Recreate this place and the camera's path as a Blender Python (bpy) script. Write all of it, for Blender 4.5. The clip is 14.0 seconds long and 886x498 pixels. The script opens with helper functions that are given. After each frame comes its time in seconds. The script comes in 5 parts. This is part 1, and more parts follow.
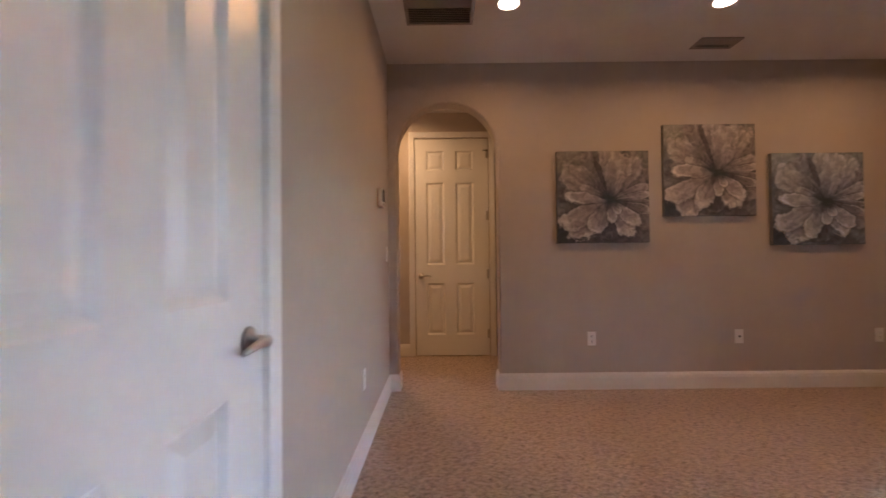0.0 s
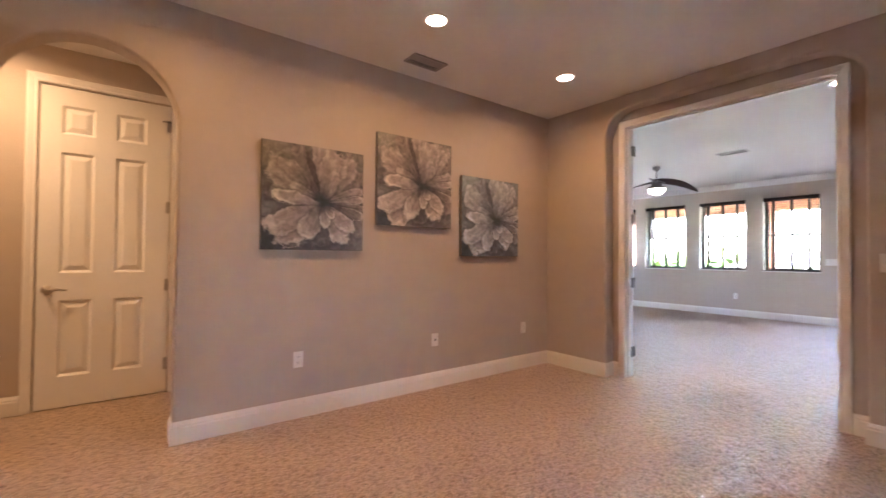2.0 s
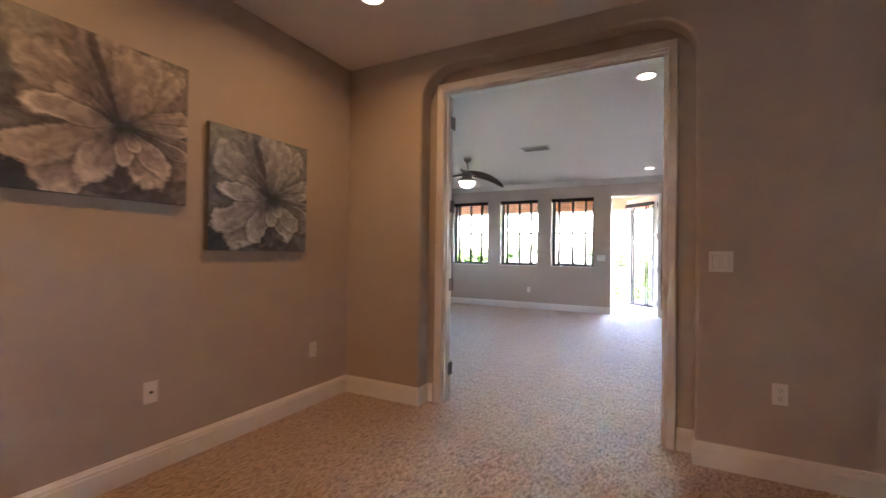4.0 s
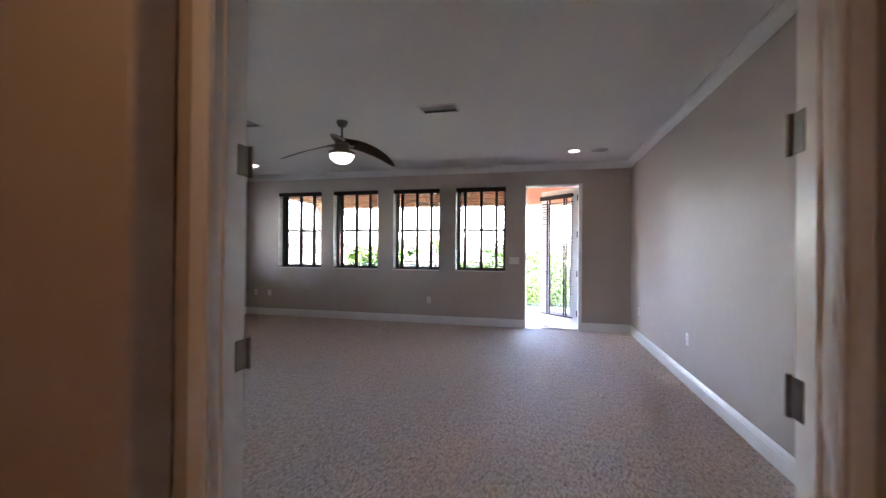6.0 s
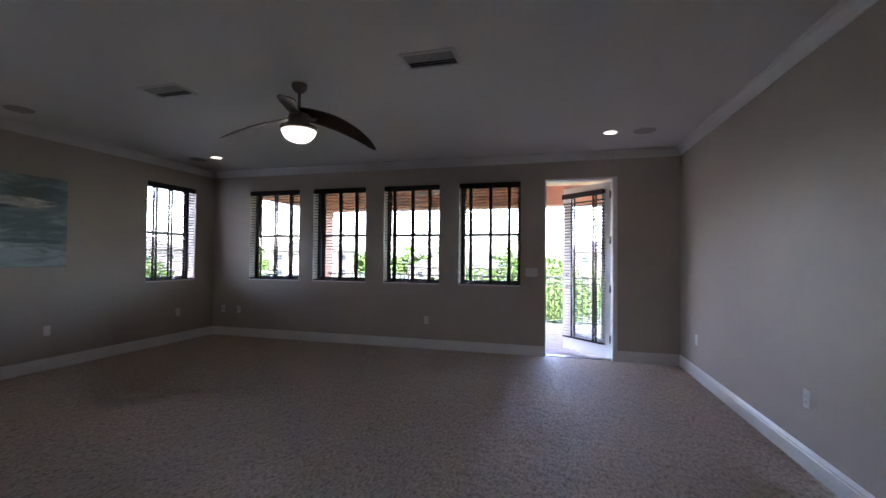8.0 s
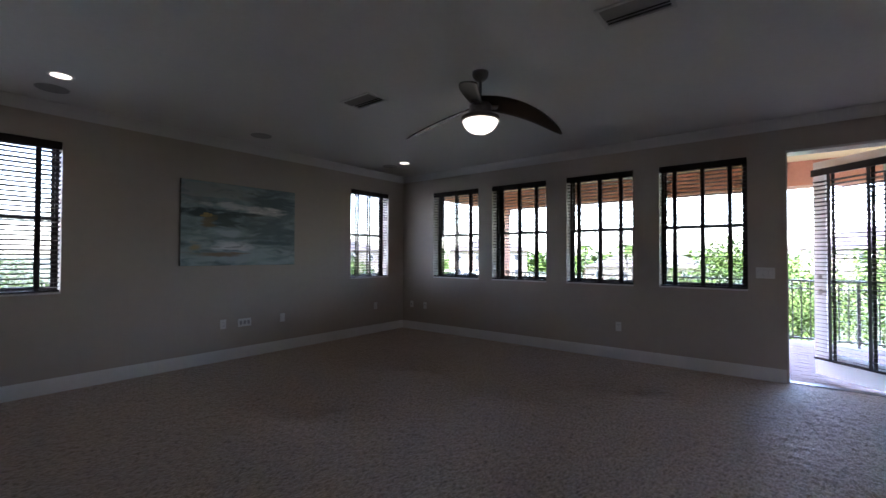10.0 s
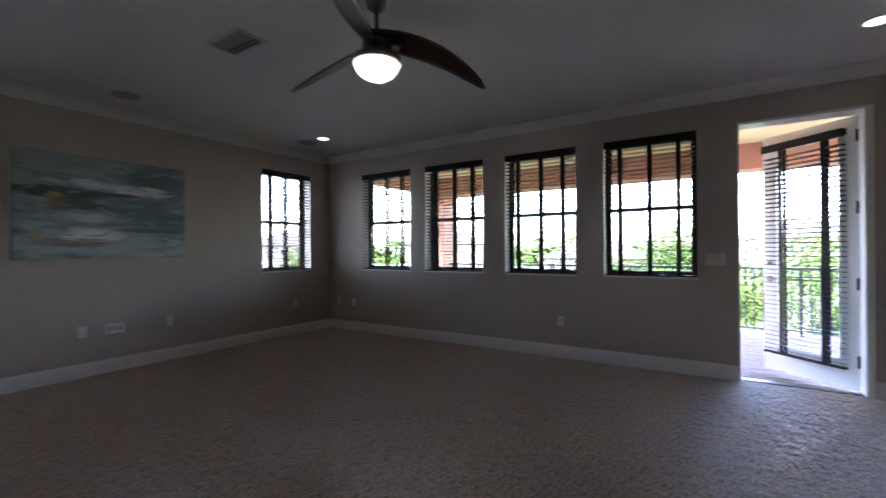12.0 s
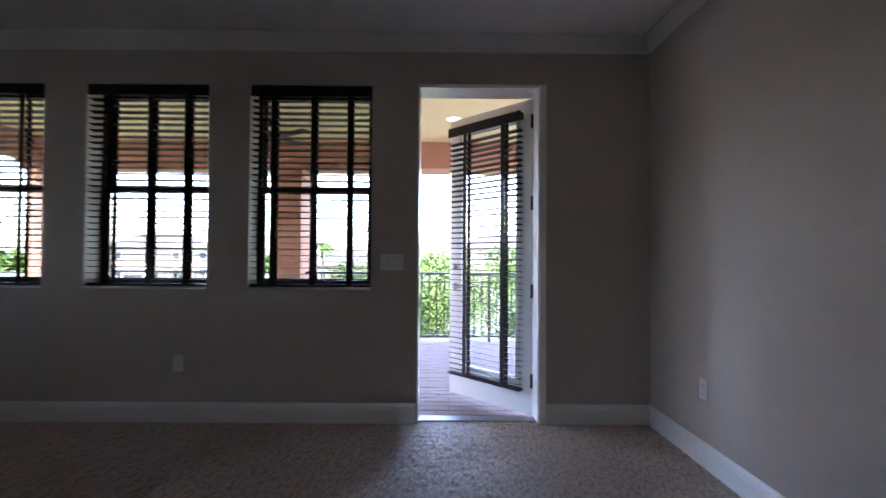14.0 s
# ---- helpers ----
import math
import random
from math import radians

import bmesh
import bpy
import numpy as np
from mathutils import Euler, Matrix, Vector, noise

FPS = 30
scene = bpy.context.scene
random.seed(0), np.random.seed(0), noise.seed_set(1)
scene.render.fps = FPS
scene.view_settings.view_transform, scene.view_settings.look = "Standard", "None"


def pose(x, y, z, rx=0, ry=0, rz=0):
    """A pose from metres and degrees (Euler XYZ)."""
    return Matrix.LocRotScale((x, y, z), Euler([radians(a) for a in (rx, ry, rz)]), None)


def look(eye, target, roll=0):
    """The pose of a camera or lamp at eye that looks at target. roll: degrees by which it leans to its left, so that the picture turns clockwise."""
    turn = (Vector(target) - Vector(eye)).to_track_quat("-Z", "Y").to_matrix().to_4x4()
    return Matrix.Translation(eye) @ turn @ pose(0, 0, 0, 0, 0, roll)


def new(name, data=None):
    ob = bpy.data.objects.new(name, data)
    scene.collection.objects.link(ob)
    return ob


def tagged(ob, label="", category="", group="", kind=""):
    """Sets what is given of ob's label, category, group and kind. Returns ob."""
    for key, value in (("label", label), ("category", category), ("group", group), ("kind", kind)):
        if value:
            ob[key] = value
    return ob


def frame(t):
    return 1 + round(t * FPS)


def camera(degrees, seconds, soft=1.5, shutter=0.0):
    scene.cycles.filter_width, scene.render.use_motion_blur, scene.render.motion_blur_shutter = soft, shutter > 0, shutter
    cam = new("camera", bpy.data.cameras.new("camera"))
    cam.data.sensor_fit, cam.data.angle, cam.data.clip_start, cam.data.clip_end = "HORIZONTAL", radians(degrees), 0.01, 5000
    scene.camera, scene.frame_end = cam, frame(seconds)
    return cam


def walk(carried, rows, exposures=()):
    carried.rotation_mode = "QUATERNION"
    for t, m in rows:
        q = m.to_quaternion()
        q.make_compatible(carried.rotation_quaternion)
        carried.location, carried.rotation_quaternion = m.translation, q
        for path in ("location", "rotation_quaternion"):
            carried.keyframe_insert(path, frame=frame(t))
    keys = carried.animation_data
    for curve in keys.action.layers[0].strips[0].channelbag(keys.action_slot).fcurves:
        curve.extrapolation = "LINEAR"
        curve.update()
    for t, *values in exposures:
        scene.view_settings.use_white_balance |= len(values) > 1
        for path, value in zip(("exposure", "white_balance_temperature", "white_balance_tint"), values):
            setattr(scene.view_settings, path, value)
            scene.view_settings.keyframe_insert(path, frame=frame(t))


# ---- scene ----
cam = camera(92.6, 14.0, shutter=0.4)
PATH = [
    (0, (-0.11, -0.084, 1.117), (-0.112, 1.916, 1.152), -0.6),
    (0.5, (-0.052, 0.131, 1.139), (0.204, 2.114, 1.178), -0.4),
    (1, (0.022, 0.255, 1.163), (0.581, 2.175, 1.205), -0.2),
    (1.5, (0.064, 0.317, 1.17), (0.965, 2.101, 1.213), 0.2),
    (2, (0.086, 0.364, 1.176), (1.293, 1.958, 1.212), 0.5),
    (2.5, (0.127, 0.439, 1.151), (1.541, 1.853, 1.188), 0.6),
    (3, (0.352, 0.601, 1.145), (1.923, 1.838, 1.171), 0.7),
    (3.5, (0.682, 0.817, 1.158), (2.364, 1.899, 1.18), 0.8),
    (4, (1.067, 1.048, 1.184), (2.838, 1.978, 1.205), 0.8),
    (4.2, (1.245, 1.11, 1.184), (3.045, 1.982, 1.2), 0.8),
    (6.3, (3.25, 1.685, 1.29), (5.196, 2.145, 1.307), 0.5),
    (6.5, (3.41, 1.711, 1.297), (5.359, 2.158, 1.318), 0.5),
    (7, (3.787, 1.736, 1.316), (5.74, 2.166, 1.342), 0.4),
    (7.5, (4.091, 1.789, 1.308), (6.041, 2.233, 1.344), 0.5),
    (8, (4.328, 1.863, 1.327), (6.257, 2.387, 1.367), 0.5),
    (8.5, (4.492, 1.906, 1.331), (6.363, 2.612, 1.372), 0.2),
    (9, (4.546, 1.969, 1.33), (6.306, 2.917, 1.374), 0.3),
    (9.2, (4.559, 2.006, 1.329), (6.27, 3.04, 1.373), 0.3),
    (11.3, (4.883, 2.226, 1.248), (6.394, 3.537, 1.272), -0.2),
    (11.5, (5.007, 2.244, 1.246), (6.546, 3.521, 1.266), -0.3),
    (12, (5.428, 2.225, 1.242), (7.112, 3.303, 1.245), -0.4),
    (12.5, (5.838, 2.177, 1.229), (7.685, 2.943, 1.244), 0.1),
    (13, (6.269, 2.068, 1.183), (8.223, 2.492, 1.217), 0.3),
    (13.5, (6.749, 1.984, 1.166), (8.74, 2.166, 1.206), 0.5),
    (14, (7.234, 1.862, 1.174), (9.233, 1.855, 1.21), 0.4),
]
EXPOSURES = [  # seconds, stops, kelvin, tint
    (0.0, 7.74, 6110, 29), (1.0, 8.38, 6010, 28), (2.0, 8.68, 5970, 28), (3.0, 8.62, 6040, 27), (3.5, 8.24, 6080, 27), (4.2, 7.82, 6190, 27), (6.3, 6.76, 6110, 28), (7.5, 6.14, 6000, 27),
    (9.2, 5.50, 5860, 26), (11.3, 5.86, 5830, 24), (12.5, 5.88, 5840, 24), (14.0, 5.38, 5860, 24),
]
walk(cam, [(t, look(eye, target, roll)) for t, eye, target, roll in PATH], EXPOSURES)

# ---- exposure, world, sun ----
world = bpy.data.worlds.new("world")
scene.world = world
world.use_nodes = True
wn = world.node_tree
sky = wn.nodes.new("ShaderNodeTexSky")
sky.sky_type = "NISHITA"
sky.sun_disc = False
sky.sun_elevation = radians(70)
sky.sun_rotation = radians(272)
sky.dust_density = 3.0
wn.links.new(sky.outputs[0], wn.nodes["Background"].inputs[0])
wn.nodes["Background"].inputs[1].default_value = 0.15

sun = new("sun", bpy.data.lights.new("sun", "SUN"))
sun.data.energy = 0.7
sun.data.angle = radians(12)
sun.data.color = (1.0, 0.95, 0.88)
sun.matrix_world = look((-11, 0.5, 30), (0, 0, 0))


# ---- materials ----
def material(name, base, rough=0.6, metal=0.0, spots=None, scale=6.0, fine=60.0, bump=0.0, bump_scale=120.0, spread=0.35, spec=0.5):
    """Principled paint with broad and fine variation of the base colour and a fine relief."""
    m = bpy.data.materials.new(name)
    m.use_nodes = True
    nt = m.node_tree
    p = nt.nodes["Principled BSDF"]
    p.inputs["Roughness"].default_value = rough
    p.inputs["Metallic"].default_value = metal
    p.inputs["Specular IOR Level"].default_value = spec
    p.inputs["Base Color"].default_value = (*base, 1)
    co = nt.nodes.new("ShaderNodeTexCoord")
    if spots:
        n1 = nt.nodes.new("ShaderNodeTexNoise")
        n1.inputs["Scale"].default_value = scale
        n1.inputs["Detail"].default_value = 5
        n2 = nt.nodes.new("ShaderNodeTexNoise")
        n2.inputs["Scale"].default_value = fine
        n2.inputs["Detail"].default_value = 3
        add = nt.nodes.new("ShaderNodeMath")
        add.operation = "MULTIPLY_ADD"
        add.inputs[1].default_value = 0.5
        half = nt.nodes.new("ShaderNodeMath")
        half.operation = "MULTIPLY"
        half.inputs[1].default_value = 0.5
        ramp = nt.nodes.new("ShaderNodeMapRange")
        ramp.inputs[1].default_value = 0.5 - spread / 2
        ramp.inputs[2].default_value = 0.5 + spread / 2
        mix = nt.nodes.new("ShaderNodeMix")
        mix.data_type = "RGBA"
        mix.inputs[6].default_value = (*base, 1)
        mix.inputs[7].default_value = (*spots, 1)
        for n in (n1, n2):
            nt.links.new(co.outputs["Object"], n.inputs["Vector"])
        nt.links.new(n2.outputs["Fac"], half.inputs[0])
        nt.links.new(n1.outputs["Fac"], add.inputs[0])
        nt.links.new(half.outputs[0], add.inputs[2])
        nt.links.new(add.outputs[0], ramp.inputs[0])
        nt.links.new(ramp.outputs[0], mix.inputs[0])
        nt.links.new(mix.outputs[2], p.inputs["Base Color"])
    if bump:
        n3 = nt.nodes.new("ShaderNodeTexNoise")
        n3.inputs["Scale"].default_value = bump_scale
        n3.inputs["Detail"].default_value = 4
        b = nt.nodes.new("ShaderNodeBump")
        b.inputs["Strength"].default_value = bump
        b.inputs["Distance"].default_value = 0.01
        nt.links.new(co.outputs["Object"], n3.inputs["Vector"])
        nt.links.new(n3.outputs["Fac"], b.inputs["Height"])
        nt.links.new(b.outputs[0], p.inputs["Normal"])
    return m


def glow(name, colour, strength):
    m = bpy.data.materials.new(name)
    m.use_nodes = True
    p = m.node_tree.nodes["Principled BSDF"]
    p.inputs["Base Color"].default_value = (0.8, 0.8, 0.78, 1)
    p.inputs["Emission Color"].default_value = (*colour, 1)
    p.inputs["Emission Strength"].default_value = strength
    return m


def glass_material(name, tint):
    m = bpy.data.materials.new(name)
    m.use_nodes = True
    p = m.node_tree.nodes["Principled BSDF"]
    p.inputs["Base Color"].default_value = (*tint, 1)
    p.inputs["Roughness"].default_value = 0.02
    p.inputs["Transmission Weight"].default_value = 1.0
    p.inputs["IOR"].default_value = 1.02
    return m


def carpet_material():
    """Beige frieze pile: light twisted tufts, the shade between them coloured in as small dark flecks, and broad worn
    lanes.
    """
    m = bpy.data.materials.new("frieze_carpet")
    m.use_nodes = True
    nt = m.node_tree
    p = nt.nodes["Principled BSDF"]
    p.inputs["Roughness"].default_value = 0.66
    p.inputs["Specular IOR Level"].default_value = 0.9
    p.inputs["Sheen Weight"].default_value = 0.6
    p.inputs["Sheen Tint"].default_value = (1.0, 0.86, 0.74, 1)
    p.inputs["Sheen Roughness"].default_value = 0.3
    co = nt.nodes.new("ShaderNodeTexCoord")
    mp = nt.nodes.new("ShaderNodeMapping")
    mp.inputs["Scale"].default_value = (1.0, 1.7, 1.0)
    mp.inputs["Rotation"].default_value = (0, 0, 0.5)
    nt.links.new(co.outputs["Object"], mp.inputs[0])

    def noise_node(scale, detail, twist, src):
        n = nt.nodes.new("ShaderNodeTexNoise")
        n.inputs["Scale"].default_value = scale
        n.inputs["Detail"].default_value = detail
        n.inputs["Distortion"].default_value = twist
        nt.links.new(src, n.inputs["Vector"])
        return n

    def ranged(src, lo, hi, a=0.0, b=1.0):
        r = nt.nodes.new("ShaderNodeMapRange")
        for k, v in zip((1, 2, 3, 4), (lo, hi, a, b)):
            r.inputs[k].default_value = v
        nt.links.new(src, r.inputs[0])
        return r

    def mixed(fac, c0, c1, blend="MIX"):
        x = nt.nodes.new("ShaderNodeMix")
        x.data_type, x.blend_type = "RGBA", blend
        for k, c in ((6, c0), (7, c1)):
            if isinstance(c, tuple):
                x.inputs[k].default_value = (*c, 1)
            else:
                nt.links.new(c, x.inputs[k])
        if isinstance(fac, float):
            x.inputs[0].default_value = fac
        else:
            nt.links.new(fac, x.inputs[0])
        return x

    tuft = noise_node(34.0, 4, 0.35, mp.outputs[0])
    tuft.inputs["Roughness"].default_value = 0.6
    hue = noise_node(30.0, 4, 0.5, mp.outputs[0])
    lane = noise_node(1.3, 3, 0.8, co.outputs["Object"])
    tone = mixed(ranged(hue.outputs["Fac"], 0.38, 0.62).outputs[0], (0.435, 0.315, 0.226), (0.585, 0.45, 0.348))
    # shade between the tufts is put into the base colour
    gap_shade = mixed(ranged(tuft.outputs["Fac"], 0.33, 0.56).outputs[0], (0.155, 0.104, 0.070), tone.outputs[2])
    worn = mixed(ranged(lane.outputs["Fac"], 0.35, 0.65, 0.0, 0.22).outputs[0], gap_shade.outputs[2], (0.30, 0.22, 0.16))
    nt.links.new(worn.outputs[2], p.inputs["Base Color"])
    b = nt.nodes.new("ShaderNodeBump")
    b.inputs["Strength"].default_value = 0.9
    b.inputs["Distance"].default_value = 0.012
    nt.links.new(tuft.outputs["Fac"], b.inputs["Height"])
    nt.links.new(b.outputs[0], p.inputs["Normal"])
    return m


WALL = material("wall_paint", (0.475, 0.413, 0.35), 0.55, spots=(0.445, 0.387, 0.33), scale=1.2, fine=14, bump=0.25, bump_scale=90)
CEIL = material("ceiling_paint", (0.77, 0.75, 0.73), 0.75, spots=(0.73, 0.71, 0.69), scale=1.5, fine=20, bump=0.35, bump_scale=70)
TRIM = material("white_trim_paint", (0.80, 0.79, 0.77), 0.32, spots=(0.76, 0.75, 0.73), scale=3, fine=30, bump=0.05, bump_scale=60)
DOOR = material("white_door_paint", (0.80, 0.80, 0.79), 0.28, spots=(0.77, 0.77, 0.76), scale=2, fine=40, bump=0.06, bump_scale=90)
CARPET = carpet_material()
FANMETAL = material("brushed_dark_nickel", (0.27, 0.25, 0.23), 0.34, 1.0, spots=(0.20, 0.185, 0.17), scale=18, fine=110)
NICKEL = material("satin_nickel", (0.55, 0.52, 0.48), 0.28, 1.0, spots=(0.45, 0.43, 0.40), scale=20, fine=90)
BRONZE = material("dark_bronze", (0.02, 0.018, 0.017), 0.4, 0.3, spots=(0.035, 0.03, 0.028), scale=9, fine=60)
SLAT = material("espresso_slat", (0.014, 0.011, 0.010), 0.5, spots=(0.022, 0.017, 0.015), scale=14, fine=90, spec=0.22)
TAPE = material("espresso_tape", (0.010, 0.009, 0.009), 0.9, spots=(0.016, 0.014, 0.013), scale=30, fine=220)
PLATE = material("white_plastic", (0.78, 0.77, 0.74), 0.35, spots=(0.75, 0.74, 0.71), scale=20, fine=80)
DARK = material("dark_slot", (0.03, 0.03, 0.03), 0.6, spots=(0.05, 0.05, 0.05))
VENTGREY = material("vent_metal", (0.66, 0.65, 0.63), 0.4, spots=(0.62, 0.61, 0.59), scale=8, fine=60)
GRILLE = material("speaker_grille", (0.42, 0.41, 0.40), 0.6, spots=(0.36, 0.35, 0.34), scale=40, fine=300)
BLADE = material("walnut_blade", (0.035, 0.023, 0.017), 0.5, spots=(0.06, 0.038, 0.026), scale=7, fine=50)
STUCCO = material("terracotta_stucco", (0.47, 0.245, 0.165), 0.85, spots=(0.41, 0.21, 0.14), scale=2, fine=25, bump=0.5, bump_scale=60)
PORCH = material("cream_stucco", (0.72, 0.62, 0.36), 0.8, spots=(0.68, 0.58, 0.33), scale=2, fine=25, bump=0.4, bump_scale=60)
OUTWALL = material("outer_stucco", (0.62, 0.34, 0.22), 0.85, spots=(0.57, 0.31, 0.2), scale=2, fine=25, bump=0.4, bump_scale=60)
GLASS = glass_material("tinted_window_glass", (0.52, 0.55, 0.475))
# side and north tints are darkened to dim the daylight let in
SIDEGLASS = glass_material("dimmed_side_glass", (0.225, 0.227, 0.222))
NORTHGLASS = glass_material("dimmed_north_glass", (0.42, 0.435, 0.41))
CLEAR = glass_material("clear_door_glass", (0.95, 0.96, 0.96))
LAMPGLOW = glow("warm_lamp_lens", (1.0, 0.86, 0.62), 0.075)
BOWLGLOW = glow("frosted_bowl", (1.0, 0.90, 0.68), 0.055)


# ---- mesh helpers ----
def part(name, bm, mat, parent=None, label="", smooth=False):
    """Links a bmesh as one mesh object, under its thing or part if one is given."""
    me = bpy.data.meshes.new(name)
    if smooth:
        for f in bm.faces:
            f.smooth = True
    bm.normal_update()
    bm.to_mesh(me)
    bm.free()
    me.materials.append(mat)
    ob = new(name, me)
    ob.parent = parent
    if label:
        tagged(ob, label)
    return ob


def thing(name, m, label, category, group="", kind=""):
    ob = new(name)
    ob.empty_display_size = 0.1
    ob.matrix_world = m
    return tagged(ob, label, category, group, kind)


def add_box(bm, lo, hi, bevel=0.0, m=None):
    x0, y0, z0 = lo
    x1, y1, z1 = hi
    v = [bm.verts.new(c) for c in ((x0, y0, z0), (x1, y0, z0), (x1, y1, z0), (x0, y1, z0), (x0, y0, z1), (x1, y0, z1), (x1, y1, z1), (x0, y1, z1))]
    fs = [bm.faces.new([v[i] for i in q]) for q in ((0, 3, 2, 1), (4, 5, 6, 7), (0, 1, 5, 4), (1, 2, 6, 5), (2, 3, 7, 6), (3, 0, 4, 7))]
    if bevel > 0:
        es = list({e for f in fs for e in f.edges})
        r = bmesh.ops.bevel(bm, geom=es, offset=bevel, segments=2, affect="EDGES", profile=0.6)
        v = list({w for f in r["faces"] for w in f.verts} | {w for w in v if w.is_valid})
    if m is not None:
        bmesh.ops.transform(bm, matrix=m, verts=[w for w in v if w.is_valid])
    return bm


def box(lo, hi, bevel=0.0):
    return add_box(bmesh.new(), lo, hi, bevel)


def add_lathe(bm, profile, n=32, m=None):
    """Turns (radius, height) pairs round the z axis."""
    rings = []
    for r, z in profile:
        if r < 1e-5:
            rings.append([bm.verts.new((0, 0, z))])
        else:
            rings.append([bm.verts.new((r * math.cos(2 * math.pi * k / n), r * math.sin(2 * math.pi * k / n), z)) for k in range(n)])
    for a, b in zip(rings, rings[1:]):
        for k in range(n):
            q = [a[k % len(a)], a[(k + 1) % len(a)], b[(k + 1) % len(b)], b[k % len(b)]]
            q = list(dict.fromkeys(q))
            if len(q) > 2:
                bm.faces.new(q)
    if m is not None:
        bmesh.ops.transform(bm, matrix=m, verts=[v for r in rings for v in r])
    return bm


def lathe(profile, n=32, m=None):
    bm = add_lathe(bmesh.new(), profile, n, m)
    bmesh.ops.recalc_face_normals(bm, faces=bm.faces[:])
    return bm


def add_sweep(bm, path, profile, side, closed_ends=True):
    """Sweeps profile (out, up) along a flat path; side(i) gives the outward vector at point i, with mitres."""
    rings = []
    for i, p in enumerate(path):
        o = side(i)
        rings.append([bm.verts.new((p[0] + o[0] * a, p[1] + o[1] * a, p[2] + b)) for a, b in profile])
    k = len(profile)
    for r, s in zip(rings, rings[1:]):
        for j in range(k):
            bm.faces.new((r[j], r[(j + 1) % k], s[(j + 1) % k], s[j]))
    if closed_ends:
        bm.faces.new(rings[0][::-1])
        bm.faces.new(rings[-1])
    return bm


def mitred(points):
    """Outward vectors to the left of the walking direction, lengthened at corners."""
    def at(i):
        n = []
        for a, b in ((i - 1, i), (i, i + 1)):
            if 0 <= a and b < len(points):
                d = Vector((points[b][0] - points[a][0], points[b][1] - points[a][1]))
                d.normalize()
                n.append(Vector((-d.y, d.x)))
        if len(n) == 1:
            return n[0]
        s = n[0] + n[1]
        s.normalize()
        return s / max(0.3, s.dot(n[0]))
    return at


def grid_wall(axis, near, far, us, zs, holes):
    """A slab from near to far along axis, with cells cut out. holes: (u0, u1, z0, z1). Returns a bmesh."""
    us = sorted({*us, *(h[0] for h in holes), *(h[1] for h in holes)})
    zs = sorted({*zs, *(h[2] for h in holes), *(h[3] for h in holes)})
    bm = bmesh.new()

    def solid(i, j):
        if not (0 <= i < len(us) - 1 and 0 <= j < len(zs) - 1):
            return False
        u, z = (us[i] + us[i + 1]) / 2, (zs[j] + zs[j + 1]) / 2
        return not any(h[0] < u < h[1] and h[2] < z < h[3] for h in holes)

    def v(d, u, z):
        return bm.verts.new((d, u, z) if axis == "x" else (u, d, z))

    for i in range(len(us) - 1):
        for j in range(len(zs) - 1):
            if not solid(i, j):
                continue
            u0, u1, z0, z1 = us[i], us[i + 1], zs[j], zs[j + 1]
            for d in (near, far):
                bm.faces.new((v(d, u0, z0), v(d, u1, z0), v(d, u1, z1), v(d, u0, z1)))
            for di, dj, a, b in ((-1, 0, (u0, z0), (u0, z1)), (1, 0, (u1, z0), (u1, z1)), (0, -1, (u0, z0), (u1, z0)), (0, 1, (u0, z1), (u1, z1))):
                if not solid(i + di, j + dj):
                    bm.faces.new((v(near, *a), v(near, *b), v(far, *b), v(far, *a)))
    bmesh.ops.remove_doubles(bm, verts=bm.verts[:], dist=1e-4)
    bmesh.ops.recalc_face_normals(bm, faces=bm.faces[:])
    return bm


def arch_path(u0, u1, spring, corner, n=14):
    """Up one side, round two corners of that radius, down the other: (u, z, nu, nz), normals away from the opening."""
    pts = [(u0, 0.0, -1.0, 0.0)]
    for cu, a0 in ((u0 + corner, 180), (u1 - corner, 90)):
        for k in range(n + 1):
            a = radians(a0 - 90 * k / n)
            pts.append((cu + corner * math.cos(a), spring + corner * math.sin(a), math.cos(a), math.sin(a)))
    pts.append((u1, 0.0, 1.0, 0.0))
    return pts


